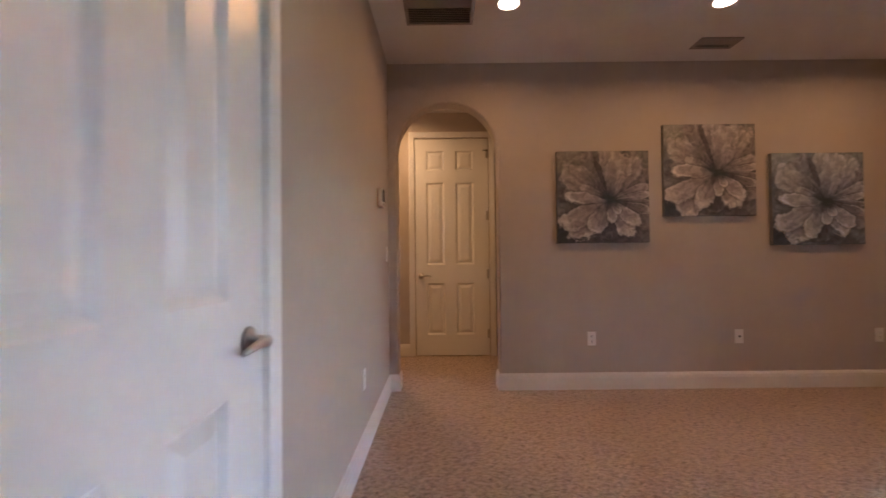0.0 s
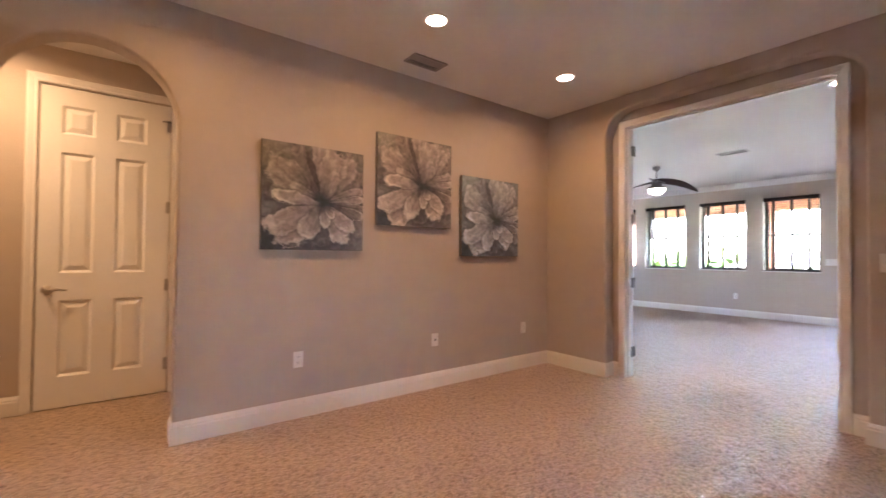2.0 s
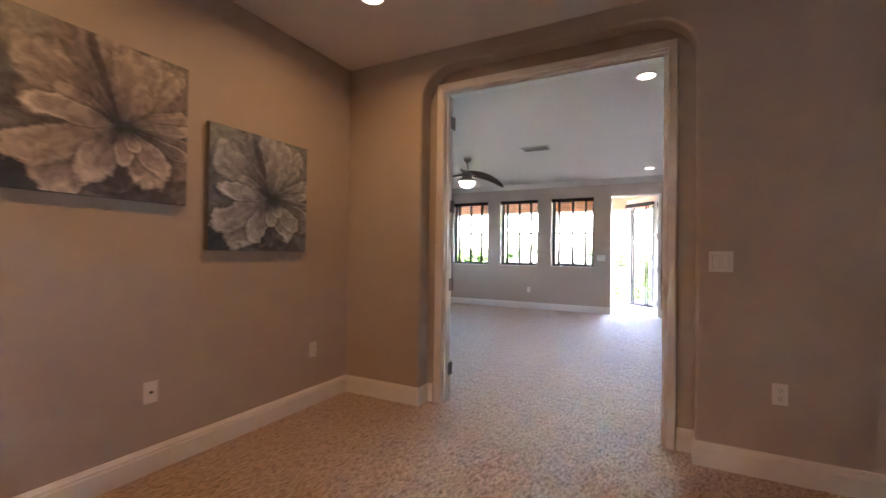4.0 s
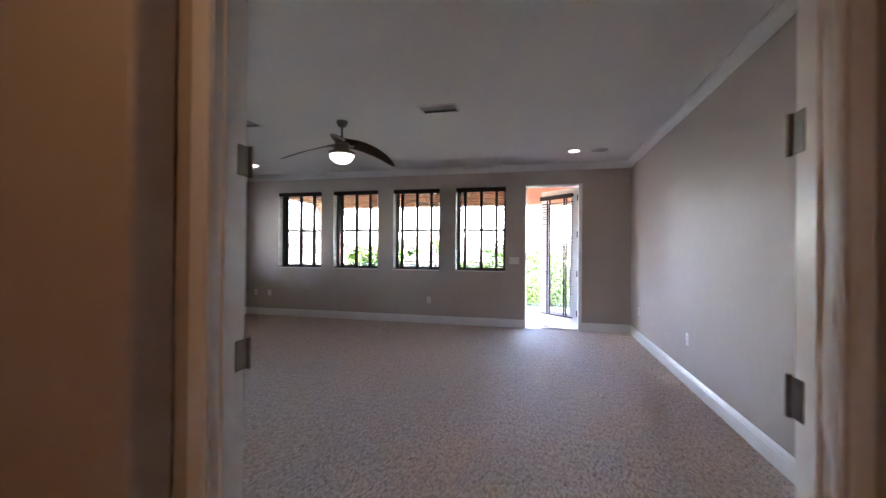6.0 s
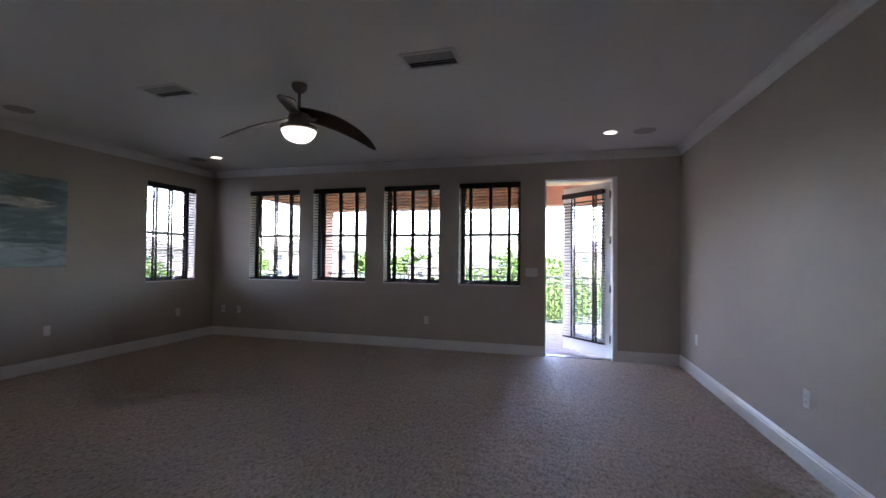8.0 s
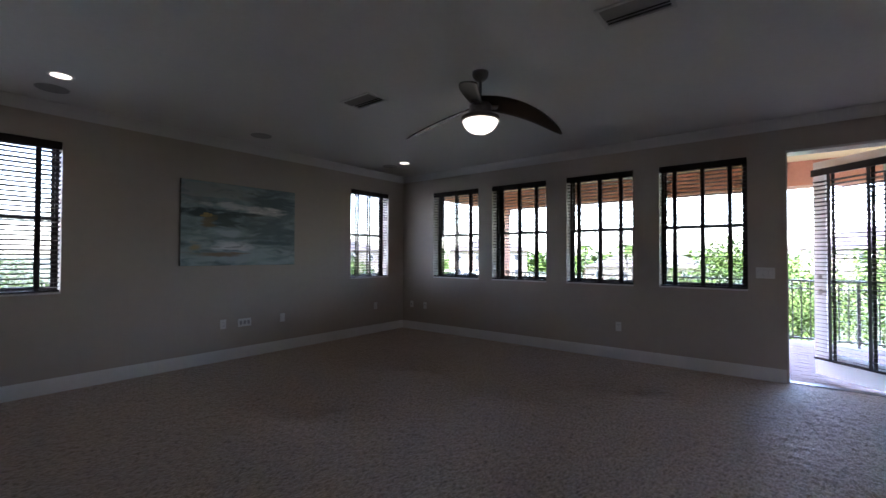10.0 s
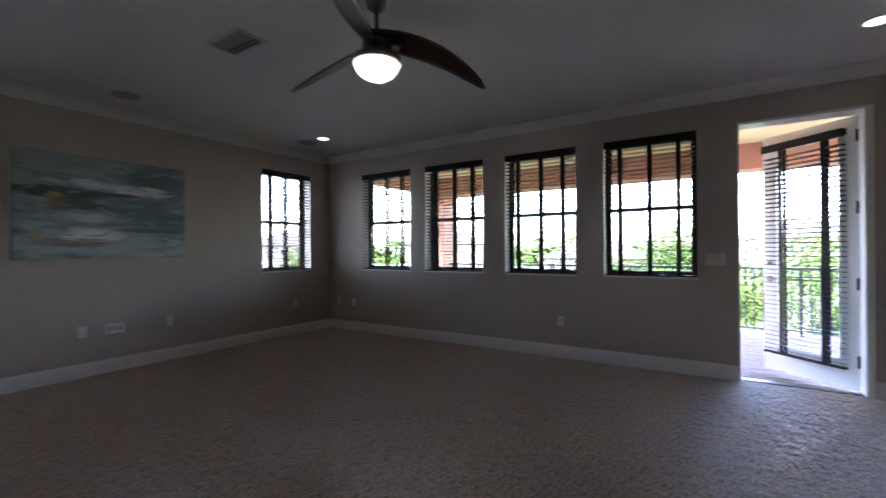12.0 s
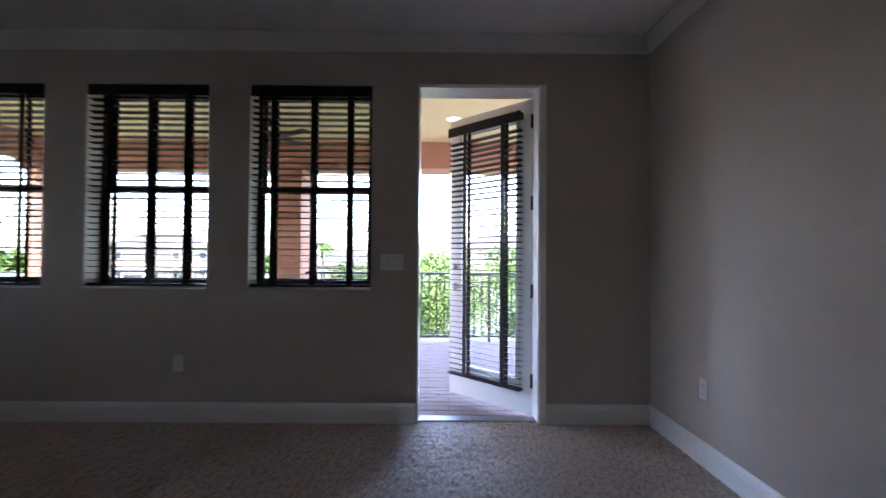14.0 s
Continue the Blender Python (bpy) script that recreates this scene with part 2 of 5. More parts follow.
def add_round_opening(bm, axis, near, far, path, rect, r=0.022):
    """Fills between a rectangular hole of a slab and a round-headed opening in it, with bullnose edges on both faces."""
    u0, u1, z1 = rect
    n = 5
    prof = [(r * (1 - math.sin(radians(90 * k / n))), r * (1 - math.cos(radians(90 * k / n)))) for k in range(n + 1)]
    s = 1 if far > near else -1
    ring = [(o, near + s * d) for o, d in prof] + [(o, far - s * d) for o, d in prof[::-1]]

    def v(d, u, z):
        return bm.verts.new((d, u, z) if axis == "x" else (u, d, z))

    def outer(p):
        u, z, nu, nz = p
        best = []
        if nu < -1e-6:
            best.append(((u0 - u) / nu, "l"))
        if nu > 1e-6:
            best.append(((u1 - u) / nu, "r"))
        if nz > 1e-6:
            best.append(((z1 - z) / nz, "t"))
        t, w = min(best)
        return (u + nu * t, z + nz * t, w)

    faces = []
    for a, b in zip(path, path[1:]):
        for (o0, d0), (o1, d1) in zip(ring, ring[1:]):
            faces.append(bm.faces.new((v(d0, a[0] + a[2] * o0, a[1] + a[3] * o0), v(d0, b[0] + b[2] * o0, b[1] + b[3] * o0), v(d1, b[0] + b[2] * o1, b[1] + b[3] * o1), v(d1, a[0] + a[2] * o1, a[1] + a[3] * o1))))
        oa, ob = outer(a), outer(b)
        for d in (near, far):
            loop = [v(d, a[0] + a[2] * r, a[1] + a[3] * r), v(d, b[0] + b[2] * r, b[1] + b[3] * r), v(d, *ob[:2])]
            if oa[2] != ob[2]:
                loop.append(v(d, u0 if "l" in (oa[2], ob[2]) else u1, z1))
            loop.append(v(d, *oa[:2]))
            faces.append(bm.faces.new(loop))
    bmesh.ops.remove_doubles(bm, verts=bm.verts[:], dist=1e-4)
    bmesh.ops.recalc_face_normals(bm, faces=bm.faces[:])
    return bm


# ---- the plan ----
C = 2.743                      # ceilings
W1, E1, S1, N1 = -0.568, 3.905, -1.60, 3.46      # sitting room
W2, E2, S2, N2 = 4.19, 10.24, 0.38, 7.50       # bonus room
S2W = 0.26                     # its south wall runs slightly out of square: y at the west end
NICHE = 4.055                  # back of the doorway's niche
HALL_N, HALL_E, HALL_W = 4.667, 0.56, -1.70     # little hall behind the arch
ARCH_T = 0.15
DW0, DW1, DWZ = 1.052, 2.612, 2.47              # double doorway, clear of its frame
WIN_Z0, WIN_Z1 = 0.945, 2.392
EAST_WINDOWS = [(2.362, 3.232), (3.525, 4.395), (4.695, 5.6), (5.85, 6.785)]
NORTH_WINDOWS = [(4.63, 5.51), (9.02, 9.86)]
BD0, BD1, BDZ = 1.165, 2.035, 2.395              # back door opening
WALL_OUT = 0.20
SIDE_WINDOW = (-1.30, -0.40, 0.95, 2.15)


def south_y(x):
    return S2W + (S2 - S2W) * (x - W2) / (E2 - W2)


def structure(name, bm, mat, label=""):
    ob = part(name, bm, mat)
    return tagged(ob, label, name.split("_")[0], kind="structure")


# floor, one carpet sheet with a tufted surface
def carpet(x0, x1, y0, y1, step):
    nx, ny = int((x1 - x0) / step) + 1, int((y1 - y0) / step) + 1
    xs, ys = np.linspace(x0, x1, nx), np.linspace(y0, y1, ny)
    gx, gy = np.meshgrid(xs, ys, indexing="ij")
    rng = np.random.default_rng(4)
    h = rng.random(gx.shape)
    soft = (h + np.roll(h, 1, 0) + np.roll(h, 1, 1) + np.roll(h, (1, 1), (0, 1))) / 4
    wide = np.repeat(np.repeat(rng.random((nx // 7 + 1, ny // 7 + 1)), 7, 0), 7, 1)[:nx, :ny]
    for _ in range(3):
        wide = (wide + np.roll(wide, 2, 0) + np.roll(wide, 2, 1) + np.roll(wide, -2, 0) + np.roll(wide, -2, 1)) / 5
    gz = -0.010 + 0.016 * soft + 0.001 * wide
    jx, jy = (rng.random(gx.shape) - 0.5) * step * 0.6, (rng.random(gx.shape) - 0.5) * step * 0.6
    co = np.stack([gx + jx, gy + jy, gz], -1).reshape(-1, 3)
    i = np.arange(nx * ny).reshape(nx, ny)
    q = np.stack([i[:-1, :-1], i[1:, :-1], i[1:, 1:], i[:-1, 1:]], -1).reshape(-1, 4)
    me = bpy.data.meshes.new("floor")
    me.vertices.add(len(co))
    me.vertices.foreach_set("co", co.ravel())
    me.loops.add(q.size)
    me.loops.foreach_set("vertex_index", q.ravel().astype(np.int32))
    me.polygons.add(len(q))
    me.polygons.foreach_set("loop_start", np.arange(0, q.size, 4, dtype=np.int32))
    me.update(calc_edges=True)
    me.validate()
    me.materials.append(CARPET)
    return me


floor = new("floor", carpet(W1 - 1.2, E2 + 0.055, S1, N2, 0.017))
tagged(floor, "beige frieze carpet with a shaggy mottled pile", "floor", kind="structure")
structure("floor_slab", box((W1 - 1.4, S1 - 0.2, -0.30), (E2 + 0.19, N2 + 0.19, -0.03)), PLATE, "plain slab under the carpet")

# ceilings
structure("ceiling_1", box((HALL_W - 0.15, S1 - 0.15, C), (W2 - 0.06, HALL_N + 0.15, C + 0.12)), CEIL, "flat off-white painted ceiling")
structure("ceiling_2", box((W2 - 0.06, S2W - 0.15, C), (E2 + WALL_OUT, N2 + WALL_OUT, C + 0.12)), CEIL, "flat off-white painted ceiling with a fine texture")

# sitting room walls
structure("wall_west", grid_wall("x", W1, W1 - 0.12, [S1, N1 + 0.02], [-0.03, C], [(0.158, 0.998, -0.03, 2.455)]), WALL, "taupe painted wall with a white panel door")
structure("wall_south", box((W1 - 0.12, S1 - 0.15, -0.03), (W2, S1, C)), WALL, "taupe painted wall")
bm = grid_wall("y", N1, N1 + ARCH_T, [W1, E1 + 0.15], [-0.03, C], [(-0.54, 0.40, -0.03, 2.46)])
add_round_opening(bm, "y", N1, N1 + ARCH_T, [(u, max(z, -0.03), a, b) for u, z, a, b in arch_path(-0.49, 0.35, 1.985, 0.42)], (-0.54, 0.40, 2.46))
structure("wall_north", bm, WALL, "taupe painted wall with a round-headed archway")
bm = grid_wall("x", E1, NICHE, [S1, N1], [-0.03, C], [(0.84, 2.79, -0.03, 2.67), SIDE_WINDOW])
add_round_opening(bm, "x", E1, NICHE, [(u, max(z, -0.03), a, b) for u, z, a, b in arch_path(0.889, 2.742, 2.36, 0.26)], (0.84, 2.79, 2.67))
structure("wall_east", bm, WALL, "taupe painted wall with a round-cornered doorway niche")
structure("wall_between", grid_wall("x", NICHE, W2, [S1, N2], [-0.03, C], [(DW0 - 0.02, DW1 + 0.02, -0.03, DWZ + 0.02), SIDE_WINDOW]), WALL, "taupe painted wall round the double doorway")

# hall walls
structure("wall_hall_north", grid_wall("y", HALL_N + 0.02, HALL_N + 0.14, [HALL_W, HALL_E + 0.1], [-0.03, C], [(-0.425, 0.405, -0.03, 2.452)]), WALL, "taupe painted hall wall round a white door")
structure("closet_behind_hall_door", box((-0.60, HALL_N + 0.145, -0.03), (0.60, HALL_N + 0.20, C)), WALL, "plain wall behind the closed door")
structure("closet_behind_west_door", box((W1 - 0.18, 0.0, -0.03), (W1 - 0.122, 1.2, C)), WALL, "plain wall behind the closed door")
structure("wall_hall_east", box((HALL_E, N1 + ARCH_T, -0.03), (HALL_E + 0.12, HALL_N + 0.02, C)), WALL, "taupe painted hall wall")
structure("wall_hall_west", box((HALL_W - 0.12, N1 - 0.3, -0.03), (HALL_W, HALL_N + 0.14, C)), WALL, "taupe painted hall wall")
structure("wall_hall_south", box((HALL_W, N1 + 0.01, -0.03), (W1 - 0.002, N1 + 0.15, C)), WALL, "taupe painted hall wall")

# bonus room walls
holes = [(a, b, WIN_Z0, WIN_Z1) for a, b in EAST_WINDOWS] + [(BD0, BD1, -0.03, BDZ)]
structure("wall_east_2", grid_wall("x", E2, E2 + WALL_OUT, [S2 - 0.2, N2 + 0.2], [-0.03, C], holes), WALL, "taupe painted wall with four windows and a glazed door")
structure("wall_north_2", grid_wall("y", N2, N2 + WALL_OUT, [W2, E2], [-0.03, C], [(a, b, WIN_Z0, WIN_Z1) for a, b in NORTH_WINDOWS]), WALL, "taupe painted wall with two windows and a painting")
bm = box((W2, S2 - 0.15, -0.03), (E2, S2, C))
for v in bm.verts:
    if v.co.x < W2 + 0.1:
        v.co.y += S2W - S2
structure("wall_south_2", bm, WALL, "long plain taupe painted wall")

# baseboards and crown moulding
BASE = [(0.0, 0.0), (0.016, 0.0), (0.016, 0.098), (0.013, 0.104), (0.013, 0.116), (0.007, 0.128), (0.004, 0.136), (0.0, 0.138)]
CROWN = [(0.0, -0.108), (0.007, -0.108), (0.011, -0.104), (0.011, -0.096), (0.016, -0.092), (0.016, -0.087), (0.022, -0.078), (0.034, -0.050), (0.044, -0.034), (0.053, -0.026), (0.053, -0.020), (0.060, -0.018), (0.066, -0.010), (0.066, 0.0), (0.0, 0.0)]


# white trim paint darkened: the crown's shade is put into its colour
CROWNSHADE = material("shaded_crown_paint", (0.68, 0.665, 0.645), 0.5, spots=(0.64, 0.625, 0.605), scale=3, fine=30, bump=0.05, bump_scale=60)


def moulding(name, pts, profile, z, label, paint=TRIM):
    path = [(x, y, z) for x, y in pts]
    bm = add_sweep(bmesh.new(), path, profile, mitred(pts))
    bmesh.ops.recalc_face_normals(bm, faces=bm.faces[:])
    return structure(name, bm, paint, label)


LB = "white painted moulded baseboard"
A0, A1 = -0.49, 0.35
moulding("baseboard", [(A0, N1 + ARCH_T), (A0, N1), (W1, N1), (W1, 1.063)], BASE, 0, LB)
moulding("baseboard", [(W1, 0.093), (W1, S1), (E1, S1), (E1, 0.886), (3.98, 0.886), (NICHE, 0.886), (NICHE, 0.981)], BASE, 0, LB)
moulding("baseboard", [(NICHE, 2.69), (NICHE, 2.745), (E1, 2.745), (E1, N1), (A1, N1), (A1, N1 + ARCH_T)], BASE, 0, LB)
moulding("baseboard", [(-0.495, HALL_N + 0.02), (HALL_W, HALL_N + 0.02), (HALL_W, N1 + 0.16)], BASE, 0, LB)
moulding("baseboard", [(W2, 0.98), (W2, S2W), (E2, S2), (E2, 1.118)], BASE, 0, LB)
moulding("baseboard", [(E2, 2.04), (E2, N2), (W2, N2), (W2, 2.69)], BASE, 0, LB)
moulding("crown_moulding", [(W2 + 0.5, south_y(W2 + 0.5)), (E2, S2), (E2, N2), (W2, N2), (W2, S2W), (W2 + 0.5, south_y(W2 + 0.5))], CROWN, C, "white painted crown moulding under the ceiling", CROWNSHADE)


# ---- doors and frames ----
def add_casing(bm, u0, u1, h, profile):
    """A mitred frame round a door opening, in the plane y = 0; profile of (out, toward -y)."""
    rings = []
    for cu, cz, su, sz in ((u0, 0, -1, 0), (u0, h, -1, 1), (u1, h, 1, 1), (u1, 0, 1, 0)):
        rings.append([bm.verts.new((cu + su * o, -d, cz + sz * o)) for o, d in profile])
    k = len(profile)
    for r, s in zip(rings, rings[1:]):
        for j in range(k):
            bm.faces.new((r[j], r[(j + 1) % k], s[(j + 1) % k], s[j]))
    for r in (rings[0], rings[-1]):
        bm.faces.new(r)
    bmesh.ops.recalc_face_normals(bm, faces=bm.faces[:])
    return bm


CASING = [(0.004, 0.0), (0.004, 0.012), (0.010, 0.016), (0.022, 0.014), (0.030, 0.017), (0.048, 0.020), (0.058, 0.022), (0.066, 0.018), (0.068, 0.0)]


def panel_face(bm, w, h, y, sgn, panels):
    """One face of a moulded door: stiles and rails with sunk and raised panels."""
    us = sorted({0.0, w, *(p[0] for p in panels), *(p[1] for p in panels)})
    zs = sorted({0.0, h, *(p[2] for p in panels), *(p[3] for p in panels)})
    cells = {(p[0], p[2]): p for p in panels}

    def v(u, z, d):
        return bm.verts.new((u, y + sgn * d, z))

    for i in range(len(us) - 1):
        for j in range(len(zs) - 1):
            u0, u1, z0, z1 = us[i], us[i + 1], zs[j], zs[j + 1]
            if (u0, z0) in cells:
                last = [v(u0, z0, 0), v(u1, z0, 0), v(u1, z1, 0), v(u0, z1, 0)]
                for o, d in ((0.004, 0.003), (0.017, 0.015), (0.022, 0.0155), (0.056, 0.002)):
                    nxt = [v(u0 + o, z0 + o, d), v(u1 - o, z0 + o, d), v(u1 - o, z1 - o, d), v(u0 + o, z1 - o, d)]
                    for k in range(4):
                        bm.faces.new((last[k], last[(k + 1) % 4], nxt[(k + 1) % 4], nxt[k]))
                    last = nxt
                bm.faces.new(last)
            else:
                bm.faces.new((v(u0, z0, 0), v(u1, z0, 0), v(u1, z1, 0), v(u0, z1, 0)))


def six_panel_slab(w, h, t=0.035):
    k = w / 0.827
    cols = ((0.124 * k, 0.326 * k), (0.456 * k, 0.660 * k))
    rows = ((0.232, 0.812), (1.02, 1.945), (2.085, 2.305))
    panels = [(a, b, c, d) for a, b in cols for c, d in rows]
    bm = bmesh.new()
    panel_face(bm, w, h, 0.0, 1, panels)
    panel_face(bm, w, h, t, -1, panels)
    for a, b in (((0, 0), (w, 0)), ((w, 0), (w, h)), ((w, h), (0, h)), ((0, h), (0, 0))):
        bm.faces.new([bm.verts.new(c) for c in ((a[0], 0, a[1]), (b[0], 0, b[1]), (b[0], t, b[1]), (a[0], t, a[1]))])
    bmesh.ops.remove_doubles(bm, verts=bm.verts[:], dist=1e-4)
    bmesh.ops.recalc_face_normals(bm, faces=bm.faces[:])
    return bm


def tube(points, radius, n=10):
    """A round bar through the points, with rounded ends."""
    bm = bmesh.new()
    rings = []
    pts = [Vector(p) for p in points]
    for i, p in enumerate(pts):
        d = (pts[min(i + 1, len(pts) - 1)] - pts[max(i - 1, 0)]).normalized()
        side = d.cross(Vector((0, 0, 1)))
        side = side.normalized() if side.length > 0.05 else Vector((1, 0, 0))
        up = side.cross(d)
        r = radius if isinstance(radius, float) else radius[i]
        rings.append([bm.verts.new(p + side * r * math.cos(2 * math.pi * k / n) + up * r * math.sin(2 * math.pi * k / n)) for k in range(n)])
    for a, b in zip(rings, rings[1:]):
        for k in range(n):
            bm.faces.new((a[k], a[(k + 1) % n], b[(k + 1) % n], b[k]))
    bm.faces.new(rings[0][::-1])
    bm.faces.new(rings[-1])
    bmesh.ops.recalc_face_normals(bm, faces=bm.faces[:])
    return bm


def lever_handle(parent, x, z, way, y=0.0, face=-1):
    """A round rose with a curved lever that points along way (+1 or -1)."""
    turn = pose(x, y, z, 90 if face < 0 else -90)
    rose = part("door_handle", lathe([(0, 0), (0.033, 0), (0.033, 0.005), (0.029, 0.010), (0.014, 0.013), (0.012, 0.045), (0, 0.045)], 28, turn), NICKEL, parent, "satin nickel lever handle on a round rose", True)
    f = face
    pts = [(x, y + f * 0.046, z), (x + way * 0.018, y + f * 0.052, z), (x + way * 0.05, y + f * 0.053, z + 0.004), (x + way * 0.09, y + f * 0.050, z - 0.001), (x + way * 0.118, y + f * 0.046, z - 0.006)]
    part("lever", tube(pts, [0.013, 0.0125, 0.0105, 0.0085, 0.006]), NICKEL, rose, "", True)


def hinge(parent, m, name="hinge"):
    bm = bmesh.new()
    add_box(bm, (-0.002, -0.001, -0.05), (0.030, 0.002, 0.05), 0.0008)
    add_lathe(bm, [(0, -0.052), (0.0065, -0.052), (0.0065, 0.052), (0, 0.052)], 12, pose(-0.004, -0.006, 0))
    bmesh.ops.transform(bm, matrix=m, verts=bm.verts[:])
    return part(name, bm, NICKEL, parent, "satin nickel hinge")


def panel_door(name, m, w, h, handle_x, way, label, handle_z=0.895):
    d = thing(name, m, label, "door", kind="structure")
    part("door_leaf", six_panel_slab(w, h), DOOR, d)
    lever_handle(d, handle_x, handle_z, way)
    return d


# closed white door in the west wall, and its frame
west_door = panel_door("door_1", pose(W1 - 0.004, 0.163, 0.006, 0, 0, 90), 0.830, 2.44, 0.752, -1, "closed white six-panel door with a nickel lever", 0.918)
frame_1 = part("trim_door_1", add_casing(bmesh.new(), 0.159, 0.997, 2.453, CASING), TRIM)
frame_1.matrix_world = pose(W1, 0, 0, 0, 0, 90)
tagged(frame_1, "white moulded door casing", "trim", kind="structure")

part("door_stop", box((0.008, 0.037, 0.0), (0.822, 0.06, 2.445)), DOOR, west_door)
part("jamb", box((-0.005, -0.004, 0), (-0.0015, 0.10, 2.447)), TRIM, west_door)
part("jamb", box((0.8315, -0.004, 0), (0.835, 0.10, 2.447)), TRIM, west_door)

# closed white door at the end of the little hall
hall_door = panel_door("door_2", pose(-0.422, HALL_N + 0.025, 0.006), 0.824, 2.44, 0.060, 1, "closed white six-panel door behind the archway")
for z in (0.24, 0.91, 1.57, 2.27):
    hinge(hall_door, pose(0.828, -0.002, z, 0, 0, 180))
stop = part("hinge_stop", tube([(0.822, -0.012, 2.30), (0.80, -0.035, 2.30), (0.775, -0.038, 2.298), (0.765, -0.03, 2.296)], 0.005), DARK, hall_door, "dark door-stop hook on the top hinge")
frame_2 = part("trim_door_2", add_casing(bmesh.new(), -0.428, 0.408, 2.456, CASING), TRIM)
frame_2.matrix_world = pose(0, HALL_N + 0.02, 0)
tagged(frame_2, "white moulded door casing", "trim", kind="structure")
# casing of another doorway on the hall's side wall
frame_3 = part("trim_hall_side", box((HALL_E - 0.02, 3.72, 0), (HALL_E, 3.80, 2.52), 0.004), TRIM)
tagged(frame_3, "white door casing on the hall's side wall", "trim", kind="structure")

# frame of the double doorway
HINGE = material("aged_nickel", (0.26, 0.235, 0.21), 0.4, 1.0, spots=(0.20, 0.18, 0.16), scale=20, fine=90)
doorway = thing("door_3", pose(NICHE, 0, 0), "white frame of a double doorway with its hinges", "door frame", kind="structure")
c = part("casing", add_casing(bmesh.new(), DW0, DW1, DWZ, CASING), TRIM, doorway)
c.matrix_local = pose(0, 0, 0, 0, 0, 90) @ Matrix.Diagonal((1, -1, 1, 1))
c = part("back_casing", add_casing(bmesh.new(), DW0, DW1, DWZ, CASING), TRIM, doorway)
c.matrix_local = pose(W2 - NICHE, 0, 0, 0, 0, 90)
D = W2 - NICHE
bm = bmesh.new()
add_box(bm, (-0.003, DW0 - 0.02, 0), (D + 0.003, DW0, DWZ + 0.02))
add_box(bm, (-0.003, DW1, 0), (D + 0.003, DW1 + 0.02, DWZ + 0.02))
add_box(bm, (-0.003, DW0, DWZ), (D + 0.003, DW1, DWZ + 0.02))
part("jamb", bm, TRIM, doorway)
bm = bmesh.new()
add_box(bm, (0.035, DW0, 0), (0.070, DW0 + 0.011, DWZ), 0.002)
add_box(bm, (0.035, DW1 - 0.011, 0), (0.070, DW1, DWZ), 0.002)
add_box(bm, (0.035, DW0 + 0.011, DWZ - 0.011), (0.070, DW1 - 0.011, DWZ), 0.002)
part("door_stop", bm, TRIM, doorway)
for z in (0.24, 0.93, 1.57, 2.26):
    for y, s in ((DW1, 1), (DW0, -1)):
        bm = bmesh.new()
        add_box(bm, (D - 0.034, y - (0.003 if s > 0 else 0), z - 0.05), (D + 0.016, y + (0 if s > 0 else 0.003), z + 0.05), 0.0008)
        add_lathe(bm, [(0, z - 0.052), (0.007, z - 0.052), (0.007, z + 0.052), (0, z + 0.052)], 12, pose(D + 0.022, y - s * 0.006, 0))
        part("hinge", bm, HINGE, doorway, "satin nickel hinge")


# ---- windows and blinds ----
SLAT_GAP = 0.0445


def slat_mesh(w):
    bm = bmesh.new()
    n = 4
    top, low = [], []
    for k in range(n + 1):
        y = -0.025 + 0.05 * k / n
        z = 0.0018 * (1 - (y / 0.025) ** 2)
        top.append((y, z + 0.0014))
        low.append((y, z - 0.0014))
    prof = top + low[::-1]
    a = [bm.verts.new((0.0, y, z)) for y, z in prof]
    b = [bm.verts.new((w, y, z)) for y, z in prof]
    for k in range(len(prof)):
        bm.faces.new((a[k], a[(k + 1) % len(prof)], b[(k + 1) % len(prof)], b[k]))
    bm.faces.new(a[::-1])
    bm.faces.new(b)
    bmesh.ops.recalc_face_normals(bm, faces=bm.faces[:])
    me = bpy.data.meshes.new("slat")
    bm.to_mesh(me)
    bm.free()
    me.materials.append(SLAT)
    return me


def blind(m, w, h, tapes, label, group, tilt=-9.0):
    """Open wooden blind: x across, y toward the room is negative, z from its bottom to h."""
    b = thing("window_blind", m, label, "blind", group)
    part("valance", box((-0.004, -0.034, h - 0.075), (w + 0.004, -0.018, h), 0.003), SLAT, b)
    part("head_rail", box((0.002, -0.017, h - 0.055), (w - 0.002, 0.03, h - 0.004)), SLAT, b)
    part("bottom_rail", box((0.0, -0.026, 0.0), (w, 0.026, 0.018), 0.003), SLAT, b)
    me = slat_mesh(w)
    n = int((h - 0.10) / SLAT_GAP)
    for k in range(n):
        s = new("slat", me)
        s.parent = b
        s.matrix_local = pose(0, 0, 0.045 + k * SLAT_GAP, tilt + 2.0 * math.sin(k * 2.3), 0.12 * math.sin(k * 1.7), 0)
    for t in tapes:
        for y in (-0.0285, 0.0275):
            part("tape", box((t - 0.019, y - 0.0006, 0.012), (t + 0.019, y + 0.0006, h - 0.03)), TAPE, b)
        bm = bmesh.new()
        for s in (-0.012, 0.012):
            add_lathe(bm, [(0, 0.01), (0.0011, 0.01), (0.0011, h - 0.03), (0, h - 0.03)], 6, pose(t + s, 0, 0))
        part("cord", bm, TAPE, b)
    return b


